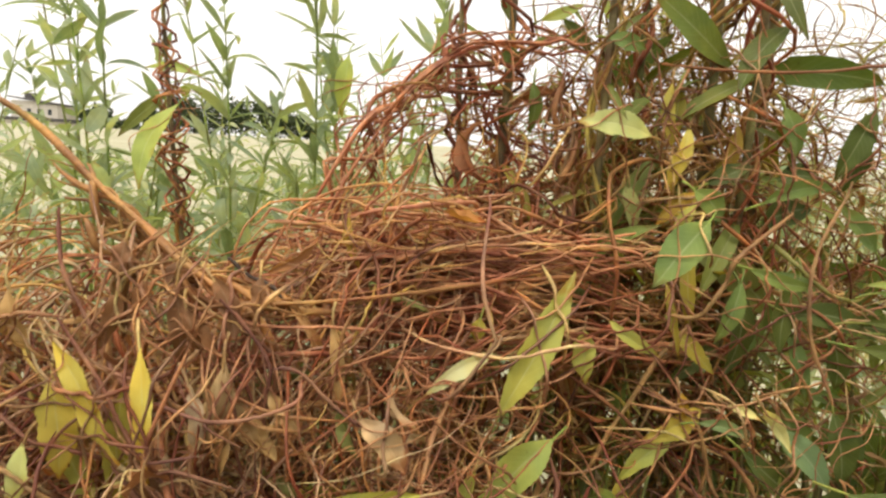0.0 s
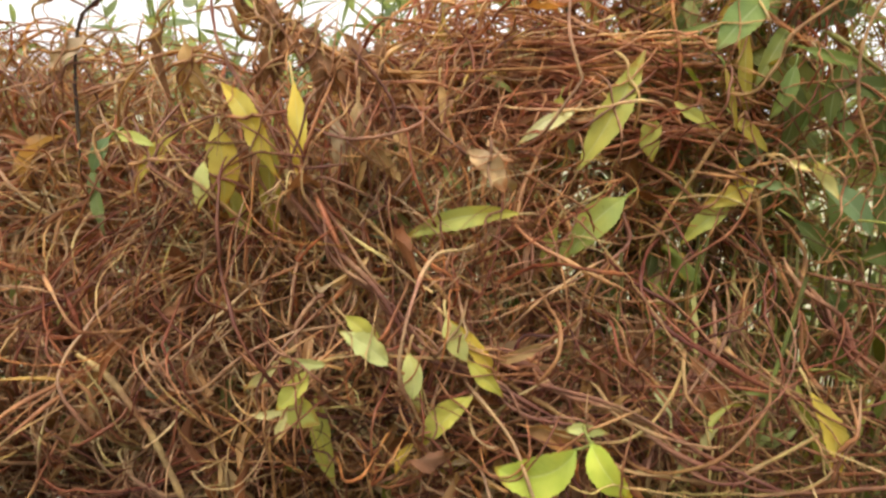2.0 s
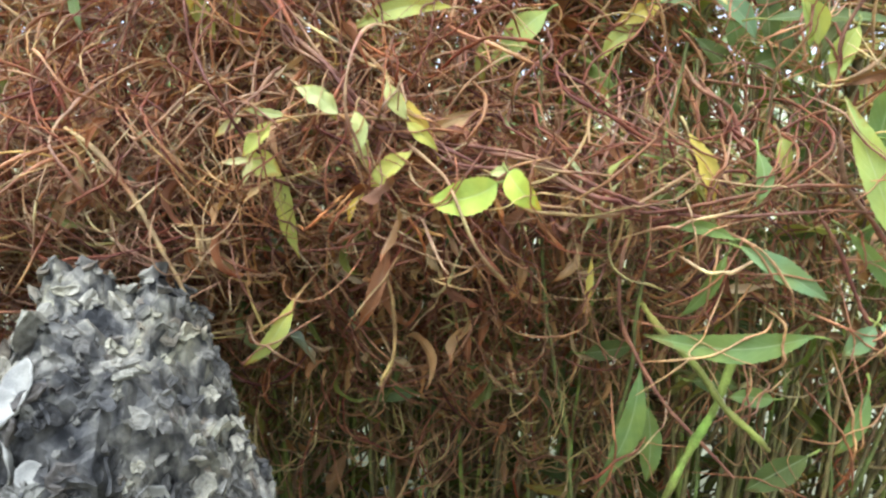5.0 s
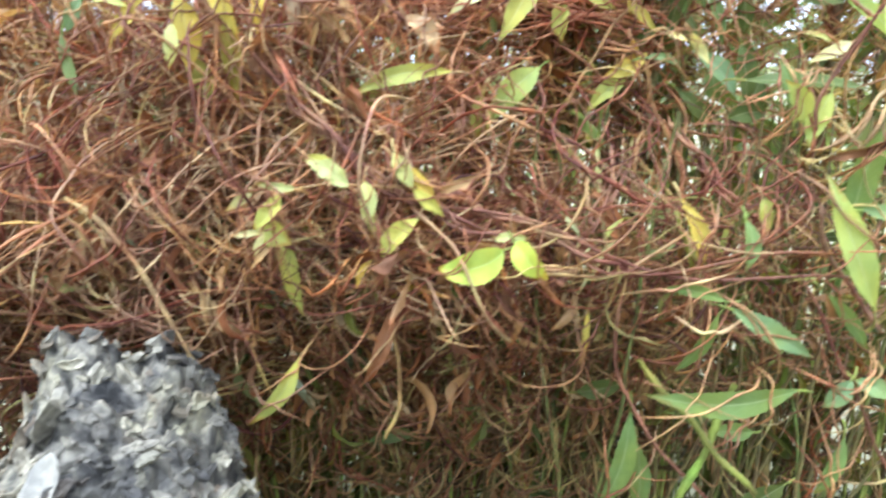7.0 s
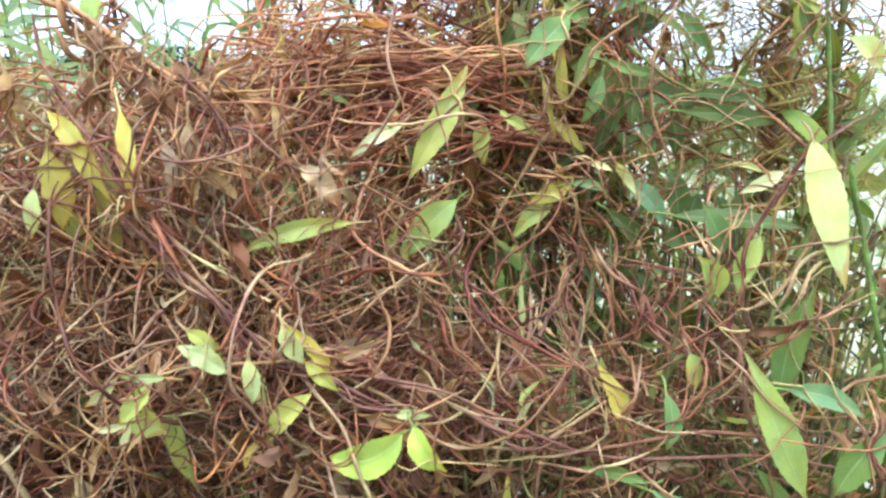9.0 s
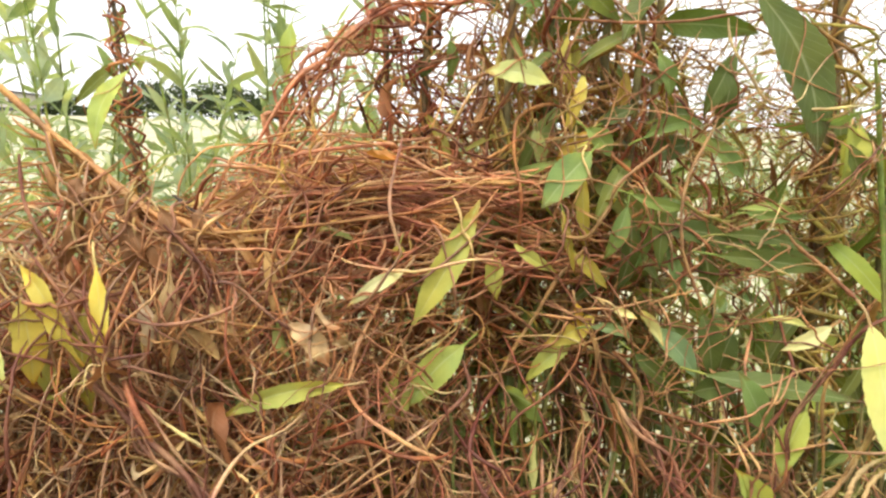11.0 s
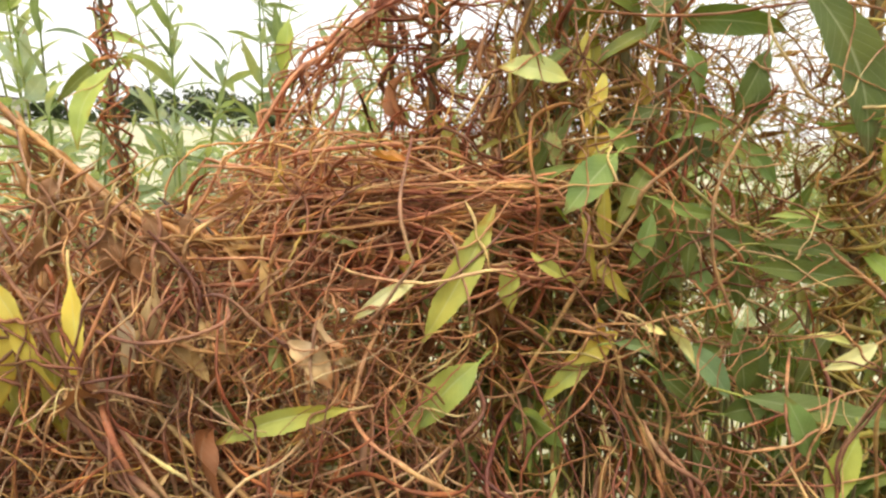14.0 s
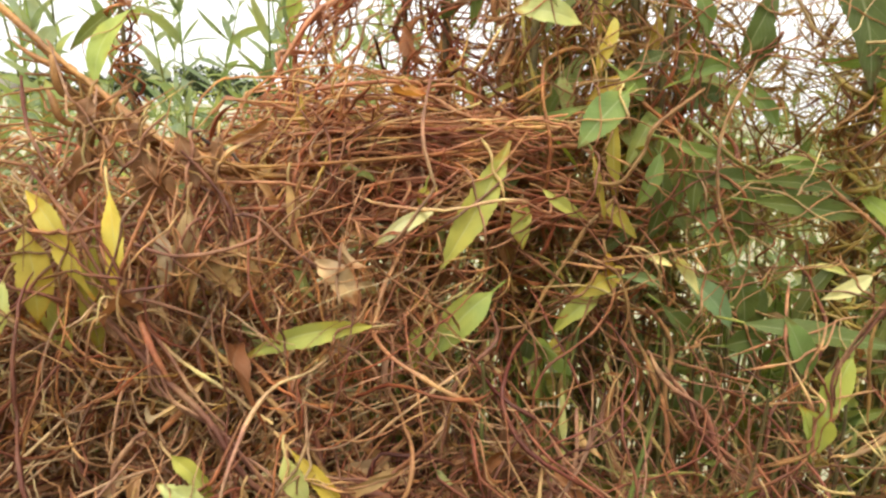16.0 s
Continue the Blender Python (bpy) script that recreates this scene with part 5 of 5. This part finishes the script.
leaf("lime", (-0.018, 0.241, 0.728), (-0.047, 0.236, 0.695), 0.0179, wavy=0.06)
leaf("yellow", (-0.050, 0.236, 0.700), (-0.061, 0.234, 0.678), 0.0063)
leaf("bright", (0.040, 0.221, 0.711), (-0.004, 0.216, 0.700), 0.0247, roll=-25, bend=1)
leaf("bright", (0.047, 0.216, 0.718), (0.067, 0.201, 0.697), 0.0190, roll=20, bend=1)
leaf("pale", (0.035, 0.236, 0.714), (0.059, 0.232, 0.716), 0.0103)
leaf("lime", (-0.109, 0.256, 0.614), (-0.150, 0.248, 0.559), 0.0166)
leaf("rust", (-0.036, 0.262, 0.658), (-0.061, 0.255, 0.591), 0.0146, bend=0.7, wavy=0.06)
leaf("tan", (-0.179, 0.250, 0.669), (-0.143, 0.245, 0.635), 0.0158, twist=0.8, wavy=0.1)
leaf("yellow", (0.167, 0.245, 0.743), (0.185, 0.240, 0.688), 0.0150)
leaf("green", (0.205, 0.225, 0.733), (0.203, 0.212, 0.700), 0.0118)
leaf("lime", (0.240, 0.270, 0.739), (0.248, 0.270, 0.711), 0.0185)
leaf("bluish", (0.195, 0.208, 0.675), (0.251, 0.200, 0.643), 0.0174)
leaf("green", (0.192, 0.210, 0.679), (0.150, 0.220, 0.685), 0.0096)
leaf("green", (0.188, 0.210, 0.669), (0.166, 0.220, 0.621), 0.0114)
leaf("green", (0.243, 0.195, 0.621), (0.133, 0.187, 0.622), 0.0196, bend=0.15, fold=0.2, twist=0.08)
leaf("bluish", (0.275, 0.190, 0.631), (0.259, 0.190, 0.610), 0.0148)
leaf("bluish", (0.278, 0.190, 0.631), (0.297, 0.180, 0.623), 0.0146)
leaf("green", (0.287, 0.200, 0.580), (0.273, 0.200, 0.532), 0.0133)
leaf("green", (0.264, 0.215, 0.684), (0.296, 0.210, 0.644), 0.0120)
leaf("green", (0.166, 0.290, 0.545), (0.137, 0.280, 0.443), 0.0236)
leaf("green", (0.179, 0.300, 0.508), (0.181, 0.290, 0.440), 0.0200)
leaf("yellow", (0.115, 0.270, 0.647), (0.112, 0.270, 0.602), 0.0075)
leaf("deep", (0.307, 0.280, 0.479), (0.260, 0.280, 0.443), 0.0257)
leaf("olive", (-0.011, 0.280, 0.661), (-0.042, 0.280, 0.653), 0.0103)
leaf("deep", (-0.066, 0.340, 0.483), (-0.019, 0.340, 0.490), 0.0170)
leaf("deep", (0.218, 0.400, 0.815), (0.266, 0.400, 0.780), 0.0186)
leaf("green", (0.272, 0.300, 0.802), (0.251, 0.300, 0.841), 0.0188)
leaf("deep", (0.261, 0.380, 0.854), (0.273, 0.380, 0.804), 0.0229)
leaf("yellow", (-0.192, 0.300, 0.878), (-0.187, 0.295, 0.823), 0.0226, wavy=0.04)
leaf("lime", (-0.196, 0.310, 0.835), (-0.174, 0.305, 0.797), 0.0207, wavy=0.05)
leaf("olive", (-0.157, 0.305, 0.872), (-0.154, 0.300, 0.800), 0.0157, wavy=0.05)
leaf("yellow", (-0.213, 0.280, 0.867), (-0.234, 0.275, 0.841), 0.0113)
leaf("brown", (-0.140, 0.285, 0.842), (-0.116, 0.280, 0.818), 0.0205, wavy=0.1)
leaf("bluish", (-0.273, 0.290, 0.849), (-0.262, 0.280, 0.804), 0.0101, wavy=0.06)
leaf("tan", (-0.098, 0.295, 0.898), (-0.096, 0.285, 0.829), 0.0120, twist=0.9, wavy=0.1)
leaf("tan", (-0.051, 0.330, 0.908), (-0.044, 0.320, 0.862), 0.0094, wavy=0.1)
leaf("brown", (-0.139, 0.300, 0.936), (-0.150, 0.295, 0.901), 0.0125, twist=1, wavy=0.12)
leaf("brown", (-0.127, 0.305, 0.933), (-0.123, 0.300, 0.887), 0.0120, twist=-1, wavy=0.12)
leaf("rust", (0.119, 0.300, 0.722), (0.155, 0.290, 0.687), 0.0117, bend=0.6, wavy=0.06)
leaf("tan", (-0.013, 0.270, 0.735), (0.032, 0.275, 0.755), 0.0091, wavy=0.06)
leaf("green", (0.240, 0.410, 0.902), (0.255, 0.400, 0.851), 0.0124)
leaf("olive", (0.170, 0.420, 0.892), (0.197, 0.410, 0.864), 0.0136)
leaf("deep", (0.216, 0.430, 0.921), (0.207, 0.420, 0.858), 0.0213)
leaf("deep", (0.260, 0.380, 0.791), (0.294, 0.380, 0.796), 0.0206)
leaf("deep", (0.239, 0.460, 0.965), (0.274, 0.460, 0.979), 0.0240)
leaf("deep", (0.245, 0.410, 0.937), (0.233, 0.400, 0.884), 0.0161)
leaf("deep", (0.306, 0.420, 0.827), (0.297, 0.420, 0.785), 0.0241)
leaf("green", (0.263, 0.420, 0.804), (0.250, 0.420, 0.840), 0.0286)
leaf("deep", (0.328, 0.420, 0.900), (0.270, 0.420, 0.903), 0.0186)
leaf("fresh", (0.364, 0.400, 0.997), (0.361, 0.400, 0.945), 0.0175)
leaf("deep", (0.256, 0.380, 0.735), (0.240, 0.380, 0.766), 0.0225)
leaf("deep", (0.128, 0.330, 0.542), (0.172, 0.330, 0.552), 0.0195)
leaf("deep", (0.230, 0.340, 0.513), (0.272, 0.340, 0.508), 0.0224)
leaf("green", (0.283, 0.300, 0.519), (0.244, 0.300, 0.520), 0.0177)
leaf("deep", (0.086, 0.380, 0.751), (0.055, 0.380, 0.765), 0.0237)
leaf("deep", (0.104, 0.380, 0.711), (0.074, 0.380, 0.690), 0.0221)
leaf("ash", (-0.256, 0.275, 0.927), (-0.284, 0.270, 0.905), 0.0123, wavy=0.1)
leaf("brown", (-0.270, 0.275, 0.910), (-0.292, 0.270, 0.876), 0.0147, twist=1.2, wavy=0.12)
leaf("brown", (-0.150, 0.300, 0.954), (-0.152, 0.295, 0.929), 0.0135, wavy=0.12)
leaf("brown", (-0.150, 0.295, 0.929), (-0.161, 0.290, 0.896), 0.0113, twist=-1, wavy=0.12)
leaf("tan", (-0.205, 0.290, 0.928), (-0.187, 0.285, 0.894), 0.0127, twist=0.8, wavy=0.1)
leaf("brown", (-0.120, 0.300, 0.920), (-0.108, 0.295, 0.894), 0.0114, twist=1, wavy=0.12)
leaf("brown", (-0.266, 0.280, 0.958), (-0.288, 0.275, 0.944), 0.0094, wavy=0.1)
leaf("ash", (-0.111, 0.285, 0.885), (-0.106, 0.280, 0.847), 0.0127, twist=0.6, wavy=0.1)
leaf("tan", (-0.099, 0.295, 0.877), (-0.074, 0.290, 0.847), 0.0115, wavy=0.08)
leaf("lime", (-0.234, 0.260, 0.871), (-0.209, 0.258, 0.864), 0.0085)
leaf("bluish", (-0.240, 0.262, 0.869), (-0.252, 0.260, 0.847), 0.0108)
leaf("yellow", (-0.195, 0.262, 0.874), (-0.223, 0.255, 0.836), 0.0086, bend=0.15)
leaf("ash", (-0.015, 0.290, 0.737), (0.022, 0.300, 0.745), 0.0121, wavy=0.06)
leaf("pale", (-0.056, 0.250, 0.745), (-0.049, 0.245, 0.713), 0.0123, wavy=0.05)
leaf("yellow", (-0.035, 0.260, 0.768), (0.001, 0.255, 0.718), 0.0110, wavy=0.05)
leaf("rust", (0.119, 0.300, 0.739), (0.150, 0.295, 0.703), 0.0112, bend=0.6)
leaf("pale", (0.142, 0.480, 0.988), (0.149, 0.475, 0.953), 0.0110, roll=20)
leaf("fresh", (0.223, 0.220, 0.796), (0.210, 0.215, 0.825), 0.0120, wavy=0.04)
leaf("green", (0.303, 0.420, 0.927), (0.354, 0.420, 0.925), 0.0101)

leaf("brown", (-0.145, 0.312, 0.948), (-0.152, 0.3, 0.902), 0.0122, roll=25, bend=0.4, fold=0.9, twist=1.2, wavy=0.14)
leaf("brown", (-0.124, 0.31, 0.92), (-0.099, 0.298, 0.886), 0.0138, roll=-20, bend=0.5, fold=0.8, twist=-1.1, wavy=0.14)
leaf("brown", (-0.22, 0.3, 0.943), (-0.212, 0.285, 0.891), 0.0135, roll=20, bend=0.4, fold=0.8, twist=1.3, wavy=0.12)
leaf("brown", (-0.13, 0.318, 0.942), (-0.125, 0.308, 0.918), 0.0116, roll=30, bend=0.5, fold=0.9, twist=-0.9, wavy=0.12)
leaf("tan", (-0.205, 0.3, 0.892), (-0.204, 0.29, 0.923), 0.0095, roll=-30, fold=0.7, twist=1.0, wavy=0.12)
leaf("tan", (-0.103, 0.295, 0.878), (-0.109, 0.285, 0.834), 0.0102, roll=30, fold=0.5, twist=0.8, wavy=0.10)
leaf("tan", (-0.096, 0.3, 0.868), (-0.068, 0.29, 0.843), 0.0111, roll=-10, fold=0.6, twist=-0.8, wavy=0.10)
leaf("rust", (-0.115, 0.27, 0.841), (-0.131, 0.262, 0.835), 0.0125, roll=60, bend=1.2, fold=0.9, twist=0.6, wavy=0.10)
leaf("lime", (-0.117, 0.262, 0.713), (-0.107, 0.268, 0.642), 0.0152, bend=0.15, fold=0.3, twist=0.15)
leaf("tan", (-0.014, 0.262, 0.735), (0.027, 0.262, 0.756), 0.0079, fold=0.4, twist=0.5, wavy=0.06)

leaf("bluish", (0.38, 0.37, 1.04), (0.37, 0.36, 0.992), 0.02, roll=10, bend=0.3, fold=0.2, twist=0.1)
leaf("brown", (0.247, 0.222, 0.774), (0.289, 0.215, 0.789), 0.0088, roll=15, bend=0.7, fold=0.8, twist=0.9, wavy=0.12)
leaf("green", (0.305, 0.43, 0.953), (0.272, 0.43, 0.986), 0.0167, bend=0.3)
leaf("deep", (0.373, 0.43, 1.005), (0.365, 0.42, 0.963), 0.0197, bend=0.2)
leaf("fresh", (0.383, 0.42, 0.999), (0.387, 0.41, 0.953), 0.0125, bend=0.3)
leaf("deep", (0.298, 0.4, 0.903), (0.361, 0.4, 0.893), 0.0167, bend=0.3, fold=0.3)
leaf("green", (0.207, 0.41, 0.93), (0.189, 0.4, 0.889), 0.0151, bend=0.3)
leaf("olive", (0.176, 0.43, 0.958), (0.181, 0.42, 0.887), 0.0118, roll=20)
leaf("lime", (0.179, 0.43, 0.981), (0.169, 0.42, 0.941), 0.0128, roll=25)
leaf("green", (0.227, 0.42, 0.932), (0.215, 0.41, 0.878), 0.0125, roll=-20)
vine("stalk", 0.0024, (0.375, 0.4, 1.044), (0.389, 0.4, 0.976), (0.396, 0.39, 0.904), (0.394, 0.37, 0.847))
vine("stalk", 0.0022, (0.34, 0.28, 0.869), (0.356, 0.28, 0.823), (0.367, 0.27, 0.771), (0.384, 0.27, 0.725))
vine("straw", 0.0015, (0.269, 0.225, 0.786), (0.275, 0.225, 0.807), (0.288, 0.23, 0.819), (0.31, 0.24, 0.822))
vine("straw", 0.0014, (0.276, 0.225, 0.786), (0.283, 0.225, 0.801), (0.294, 0.23, 0.814), (0.312, 0.24, 0.816))
vine("rust", 0.0016, (0.262, 0.33, 0.763), (0.258, 0.33, 0.735), (0.266, 0.32, 0.712), (0.275, 0.31, 0.689))
vine("rust", 0.0018, (0.194, 0.36, 0.79), (0.206, 0.35, 0.755), (0.213, 0.34, 0.721), (0.23, 0.32, 0.698))
vine("straw", 0.0015, (0.163, 0.37, 0.772), (0.2, 0.36, 0.731), (0.23, 0.33, 0.692), (0.255, 0.32, 0.669))
vine("orange", 0.0027, (-0.272, 0.360, 1.028), (-0.234, 0.360, 1.006), (-0.184, 0.350, 0.967), (-0.148, 0.340, 0.940), (-0.096, 0.330, 0.910), (-0.083, 0.330, 0.880))
vine("orange", 0.0015, (-0.222, 0.360, 0.965), (-0.178, 0.350, 0.962), (-0.138, 0.340, 0.935), (-0.108, 0.335, 0.916), (-0.022, 0.360, 0.917), (0.094, 0.420, 0.932))
vine("twig", 0.0015, (-0.118, 0.347, 0.937), (-0.101, 0.345, 0.928), (-0.083, 0.345, 0.916))
vine("straw", 0.0023, (-0.254, 0.235, 0.741), (-0.227, 0.235, 0.715), (-0.203, 0.232, 0.677), (-0.179, 0.230, 0.619))
vine("straw", 0.0019, (-0.103, 0.290, 0.833), (-0.045, 0.275, 0.783), (-0.003, 0.265, 0.733), (0.042, 0.255, 0.708))
vine("straw", 0.0012, (-0.135, 0.225, 0.718), (-0.117, 0.230, 0.742), (-0.091, 0.234, 0.750), (-0.062, 0.236, 0.752), (-0.022, 0.250, 0.749))
vine("mauve", 0.0014, (-0.005, 0.260, 0.734), (0.061, 0.250, 0.725), (0.114, 0.235, 0.705), (0.171, 0.220, 0.692), (0.254, 0.205, 0.699), (0.305, 0.200, 0.695))
vine("rust", 0.0014, (0.045, 0.255, 0.724), (0.099, 0.240, 0.713), (0.122, 0.235, 0.697), (0.146, 0.225, 0.694), (0.219, 0.210, 0.712), (0.265, 0.200, 0.718))
vine("straw", 0.0017, (0.042, 0.250, 0.698), (0.070, 0.245, 0.688), (0.105, 0.240, 0.686), (0.138, 0.235, 0.696), (0.171, 0.240, 0.721))
vine("stalk", 0.0031, (0.139, 0.215, 0.632), (0.171, 0.210, 0.596), (0.198, 0.200, 0.566), (0.227, 0.195, 0.536))
vine("stalk", 0.0037, (0.216, 0.225, 0.610), (0.202, 0.220, 0.568), (0.187, 0.220, 0.523), (0.172, 0.220, 0.475))
vine("mauve", 0.0013, (-0.176, 0.285, 0.914), (-0.155, 0.280, 0.886), (-0.133, 0.275, 0.854), (-0.100, 0.270, 0.812), (-0.072, 0.265, 0.779))
vine("mauve", 0.0013, (-0.103, 0.300, 0.924), (-0.079, 0.300, 0.900), (-0.077, 0.298, 0.874), (-0.080, 0.295, 0.834))
vine("mauve", 0.0013, (-0.132, 0.275, 0.879), (-0.097, 0.275, 0.871), (-0.060, 0.280, 0.880), (-0.057, 0.290, 0.887))
vine("straw", 0.0013, (-0.114, 0.275, 0.829), (-0.085, 0.270, 0.806), (-0.063, 0.265, 0.793), (-0.043, 0.260, 0.784))
vine("mauve", 0.0015, (-0.061, 0.290, 0.851), (-0.079, 0.288, 0.831), (-0.091, 0.285, 0.818), (-0.087, 0.280, 0.787), (-0.085, 0.280, 0.766))
vine("mauve", 0.0012, (-0.076, 0.300, 0.890), (-0.057, 0.300, 0.887), (-0.038, 0.300, 0.868), (-0.029, 0.300, 0.862))
vine("straw", 0.0020, (0.179, 0.420, 0.896), (0.157, 0.410, 0.871), (0.133, 0.400, 0.834), (0.109, 0.390, 0.792))
vine("rust", 0.0018, (0.098, 0.410, 0.856), (0.132, 0.400, 0.838), (0.167, 0.390, 0.799), (0.213, 0.380, 0.780), (0.272, 0.360, 0.773))
vine("rust", 0.0018, (0.180, 0.390, 0.843), (0.191, 0.385, 0.802), (0.208, 0.375, 0.767), (0.226, 0.365, 0.724))
vine("rust", 0.0020, (0.198, 0.385, 0.820), (0.220, 0.380, 0.792), (0.217, 0.370, 0.748), (0.233, 0.360, 0.723))
vine("straw", 0.0013, (0.322, 0.290, 0.892), (0.312, 0.295, 0.863), (0.303, 0.295, 0.827), (0.306, 0.290, 0.776))
vine("straw", 0.0012, (0.248, 0.360, 1.061), (0.253, 0.350, 1.033), (0.269, 0.340, 1.010), (0.288, 0.335, 1.002), (0.324, 0.320, 1.007))
vine("rust", 0.0013, (0.143, 0.420, 1.071), (0.228, 0.430, 1.069), (0.301, 0.400, 1.076), (0.360, 0.380, 1.060))
vine("rust", 0.0019, (0.314, 0.380, 0.918), (0.335, 0.370, 0.897), (0.356, 0.350, 0.875))
vine("rust", 0.0018, (0.156, 0.400, 0.908), (0.175, 0.390, 0.910), (0.186, 0.390, 0.930), (0.195, 0.390, 0.949), (0.234, 0.410, 0.979))
vine("mauve", 0.0015, (-0.206, 0.330, 0.964), (-0.195, 0.320, 0.924), (-0.172, 0.310, 0.892), (-0.146, 0.300, 0.867))
vine("rust", 0.0015, (-0.106, 0.330, 0.904), (-0.088, 0.325, 0.894), (-0.080, 0.320, 0.877), (-0.080, 0.315, 0.838))
vine("rust", 0.0013, (-0.069, 0.340, 0.878), (-0.049, 0.335, 0.868), (-0.041, 0.330, 0.857))
vine("rust", 0.0015, (0.274, 0.420, 1.001), (0.248, 0.400, 0.948), (0.246, 0.390, 0.901), (0.259, 0.380, 0.859))
vine("mauve", 0.0019, (-0.038, 0.290, 0.803), (-0.041, 0.275, 0.775), (-0.041, 0.265, 0.744), (-0.059, 0.255, 0.676), (-0.074, 0.250, 0.660))
vine("mauve", 0.0018, (-0.106, 0.250, 0.783), (-0.120, 0.245, 0.769), (-0.122, 0.240, 0.736))
vine("straw", 0.0013, (-0.144, 0.250, 0.687), (-0.141, 0.250, 0.632), (-0.144, 0.250, 0.624), (-0.131, 0.260, 0.575))
vine("mauve", 0.0018, (0.082, 0.360, 0.820), (0.084, 0.350, 0.798), (0.057, 0.340, 0.770), (0.049, 0.320, 0.726))
vine("mauve", 0.0017, (0.113, 0.270, 0.712), (0.131, 0.290, 0.743), (0.133, 0.310, 0.772))
vine("mauve", 0.0018, (0.136, 0.250, 0.670), (0.131, 0.250, 0.632), (0.144, 0.250, 0.588), (0.170, 0.240, 0.548), (0.224, 0.230, 0.489))
vine("mauve", 0.0015, (0.233, 0.200, 0.703), (0.253, 0.200, 0.671), (0.275, 0.195, 0.632), (0.298, 0.190, 0.587), (0.324, 0.185, 0.550))
vine("rust", 0.0020, (0.251, 0.220, 0.744), (0.257, 0.215, 0.716), (0.277, 0.210, 0.688), (0.297, 0.200, 0.661))
vine("straw", 0.0019, (-0.043, 0.255, 0.647), (-0.032, 0.250, 0.609), (-0.034, 0.250, 0.573), (-0.043, 0.250, 0.545))
cord(orange_vine, "rope of rust-orange dodder strands slung over the mat", 9, 0.0050, 0.0011, (-0.230, 0.360, 0.992), (-0.190, 0.355, 0.962), (-0.160, 0.350, 0.938), (-0.122, 0.345, 0.921), (-0.082, 0.345, 0.913), (-0.037, 0.360, 0.904))
cord(orange_vine, "rope of orange dodder strands along the mat's crest", 6, 0.0047, 0.0010, (-0.227, 0.350, 0.956), (-0.189, 0.350, 0.947), (-0.157, 0.345, 0.931), (-0.120, 0.340, 0.912), (-0.096, 0.335, 0.900))
cord(rust_vine, "reddish upright rope of dodder strands", 7, 0.0085, 0.0010, (0.097, 0.500, 1.093), (0.084, 0.480, 1.051), (0.094, 0.475, 1.014), (0.094, 0.465, 0.976), (0.107, 0.450, 0.941))
cord(rust_vine, "reddish rope of dodder strands round a thin stem", 5, 0.0065, 0.0010, (-0.003, 0.550, 1.140), (0.012, 0.530, 1.087), (0.022, 0.520, 1.050), (0.043, 0.510, 1.010), (0.052, 0.490, 0.975))
cord(mauve_vine, "mauve rope of dodder strands crossing the mat", 4, 0.0032, 0.0009, (-0.142, 0.270, 0.858), (-0.107, 0.265, 0.807), (-0.073, 0.260, 0.775), (-0.029, 0.250, 0.743), (0.015, 0.240, 0.724), (0.072, 0.235, 0.701))
cord(mauve_vine, "rust rope of dodder strands slung under the mat", 4, 0.0037, 0.0008, (0.068, 0.330, 0.756), (0.098, 0.320, 0.727), (0.123, 0.310, 0.717), (0.146, 0.320, 0.736), (0.168, 0.350, 0.767))
cord(mauve_vine, "rust rope of dodder strands between the stems", 4, 0.0032, 0.0009, (0.197, 0.360, 0.797), (0.219, 0.350, 0.761), (0.247, 0.330, 0.730), (0.272, 0.320, 0.706))
cord(mauve_vine, "orange-brown rope of dodder strands on a dead stem", 4, 0.0026, 0.0008, (0.163, 0.360, 0.773), (0.172, 0.355, 0.726), (0.186, 0.350, 0.693), (0.199, 0.340, 0.672))
cord(straw_vine, "straw-coloured twisted strands by the stems", 4, 0.0021, 0.0006, (0.307, 0.250, 0.873), (0.300, 0.250, 0.823), (0.283, 0.250, 0.790), (0.256, 0.250, 0.775))
cord(mauve_vine, "rust rope of dodder strands beside a green leaf", 4, 0.0016, 0.0005, (0.344, 0.270, 0.906), (0.318, 0.270, 0.889), (0.305, 0.280, 0.869), (0.283, 0.290, 0.809), (0.286, 0.290, 0.759))
cord(mauve_vine, "mauve rope of dodder strands hanging low", 4, 0.0052, 0.0010, (0.056, 0.280, 0.704), (0.092, 0.280, 0.666), (0.113, 0.290, 0.704), (0.131, 0.310, 0.742))
cord(mauve_vine, "mauve rope of dodder strands across the low mat", 4, 0.0055, 0.0009, (-0.045, 0.280, 0.799), (-0.020, 0.270, 0.756), (0.021, 0.260, 0.734), (0.061, 0.250, 0.721), (0.118, 0.235, 0.697), (0.144, 0.230, 0.691))
cord(rust_vine, "rust dodder strands on an upright dead stem", 4, 0.0037, 0.0010, (0.164, 0.340, 0.782), (0.164, 0.335, 0.746), (0.171, 0.330, 0.714), (0.195, 0.320, 0.716))
vine("twig", 0.0012, (-0.247, 0.280, 0.952), (-0.259, 0.275, 0.939), (-0.265, 0.272, 0.906), (-0.266, 0.268, 0.845))
vine("rust", 0.0019, (-0.237, 0.300, 0.995), (-0.245, 0.295, 0.971), (-0.252, 0.285, 0.953), (-0.256, 0.280, 0.944))

# hair-thin strands that lie over the leaves
stuff("strands_over_leaves", [(np.array(over_leaves), taper(len(over_leaves), 40, 0.00055, 0.3), 5)], tan_strands, "thin rust strands lying over the leaves", kink=0.0001)
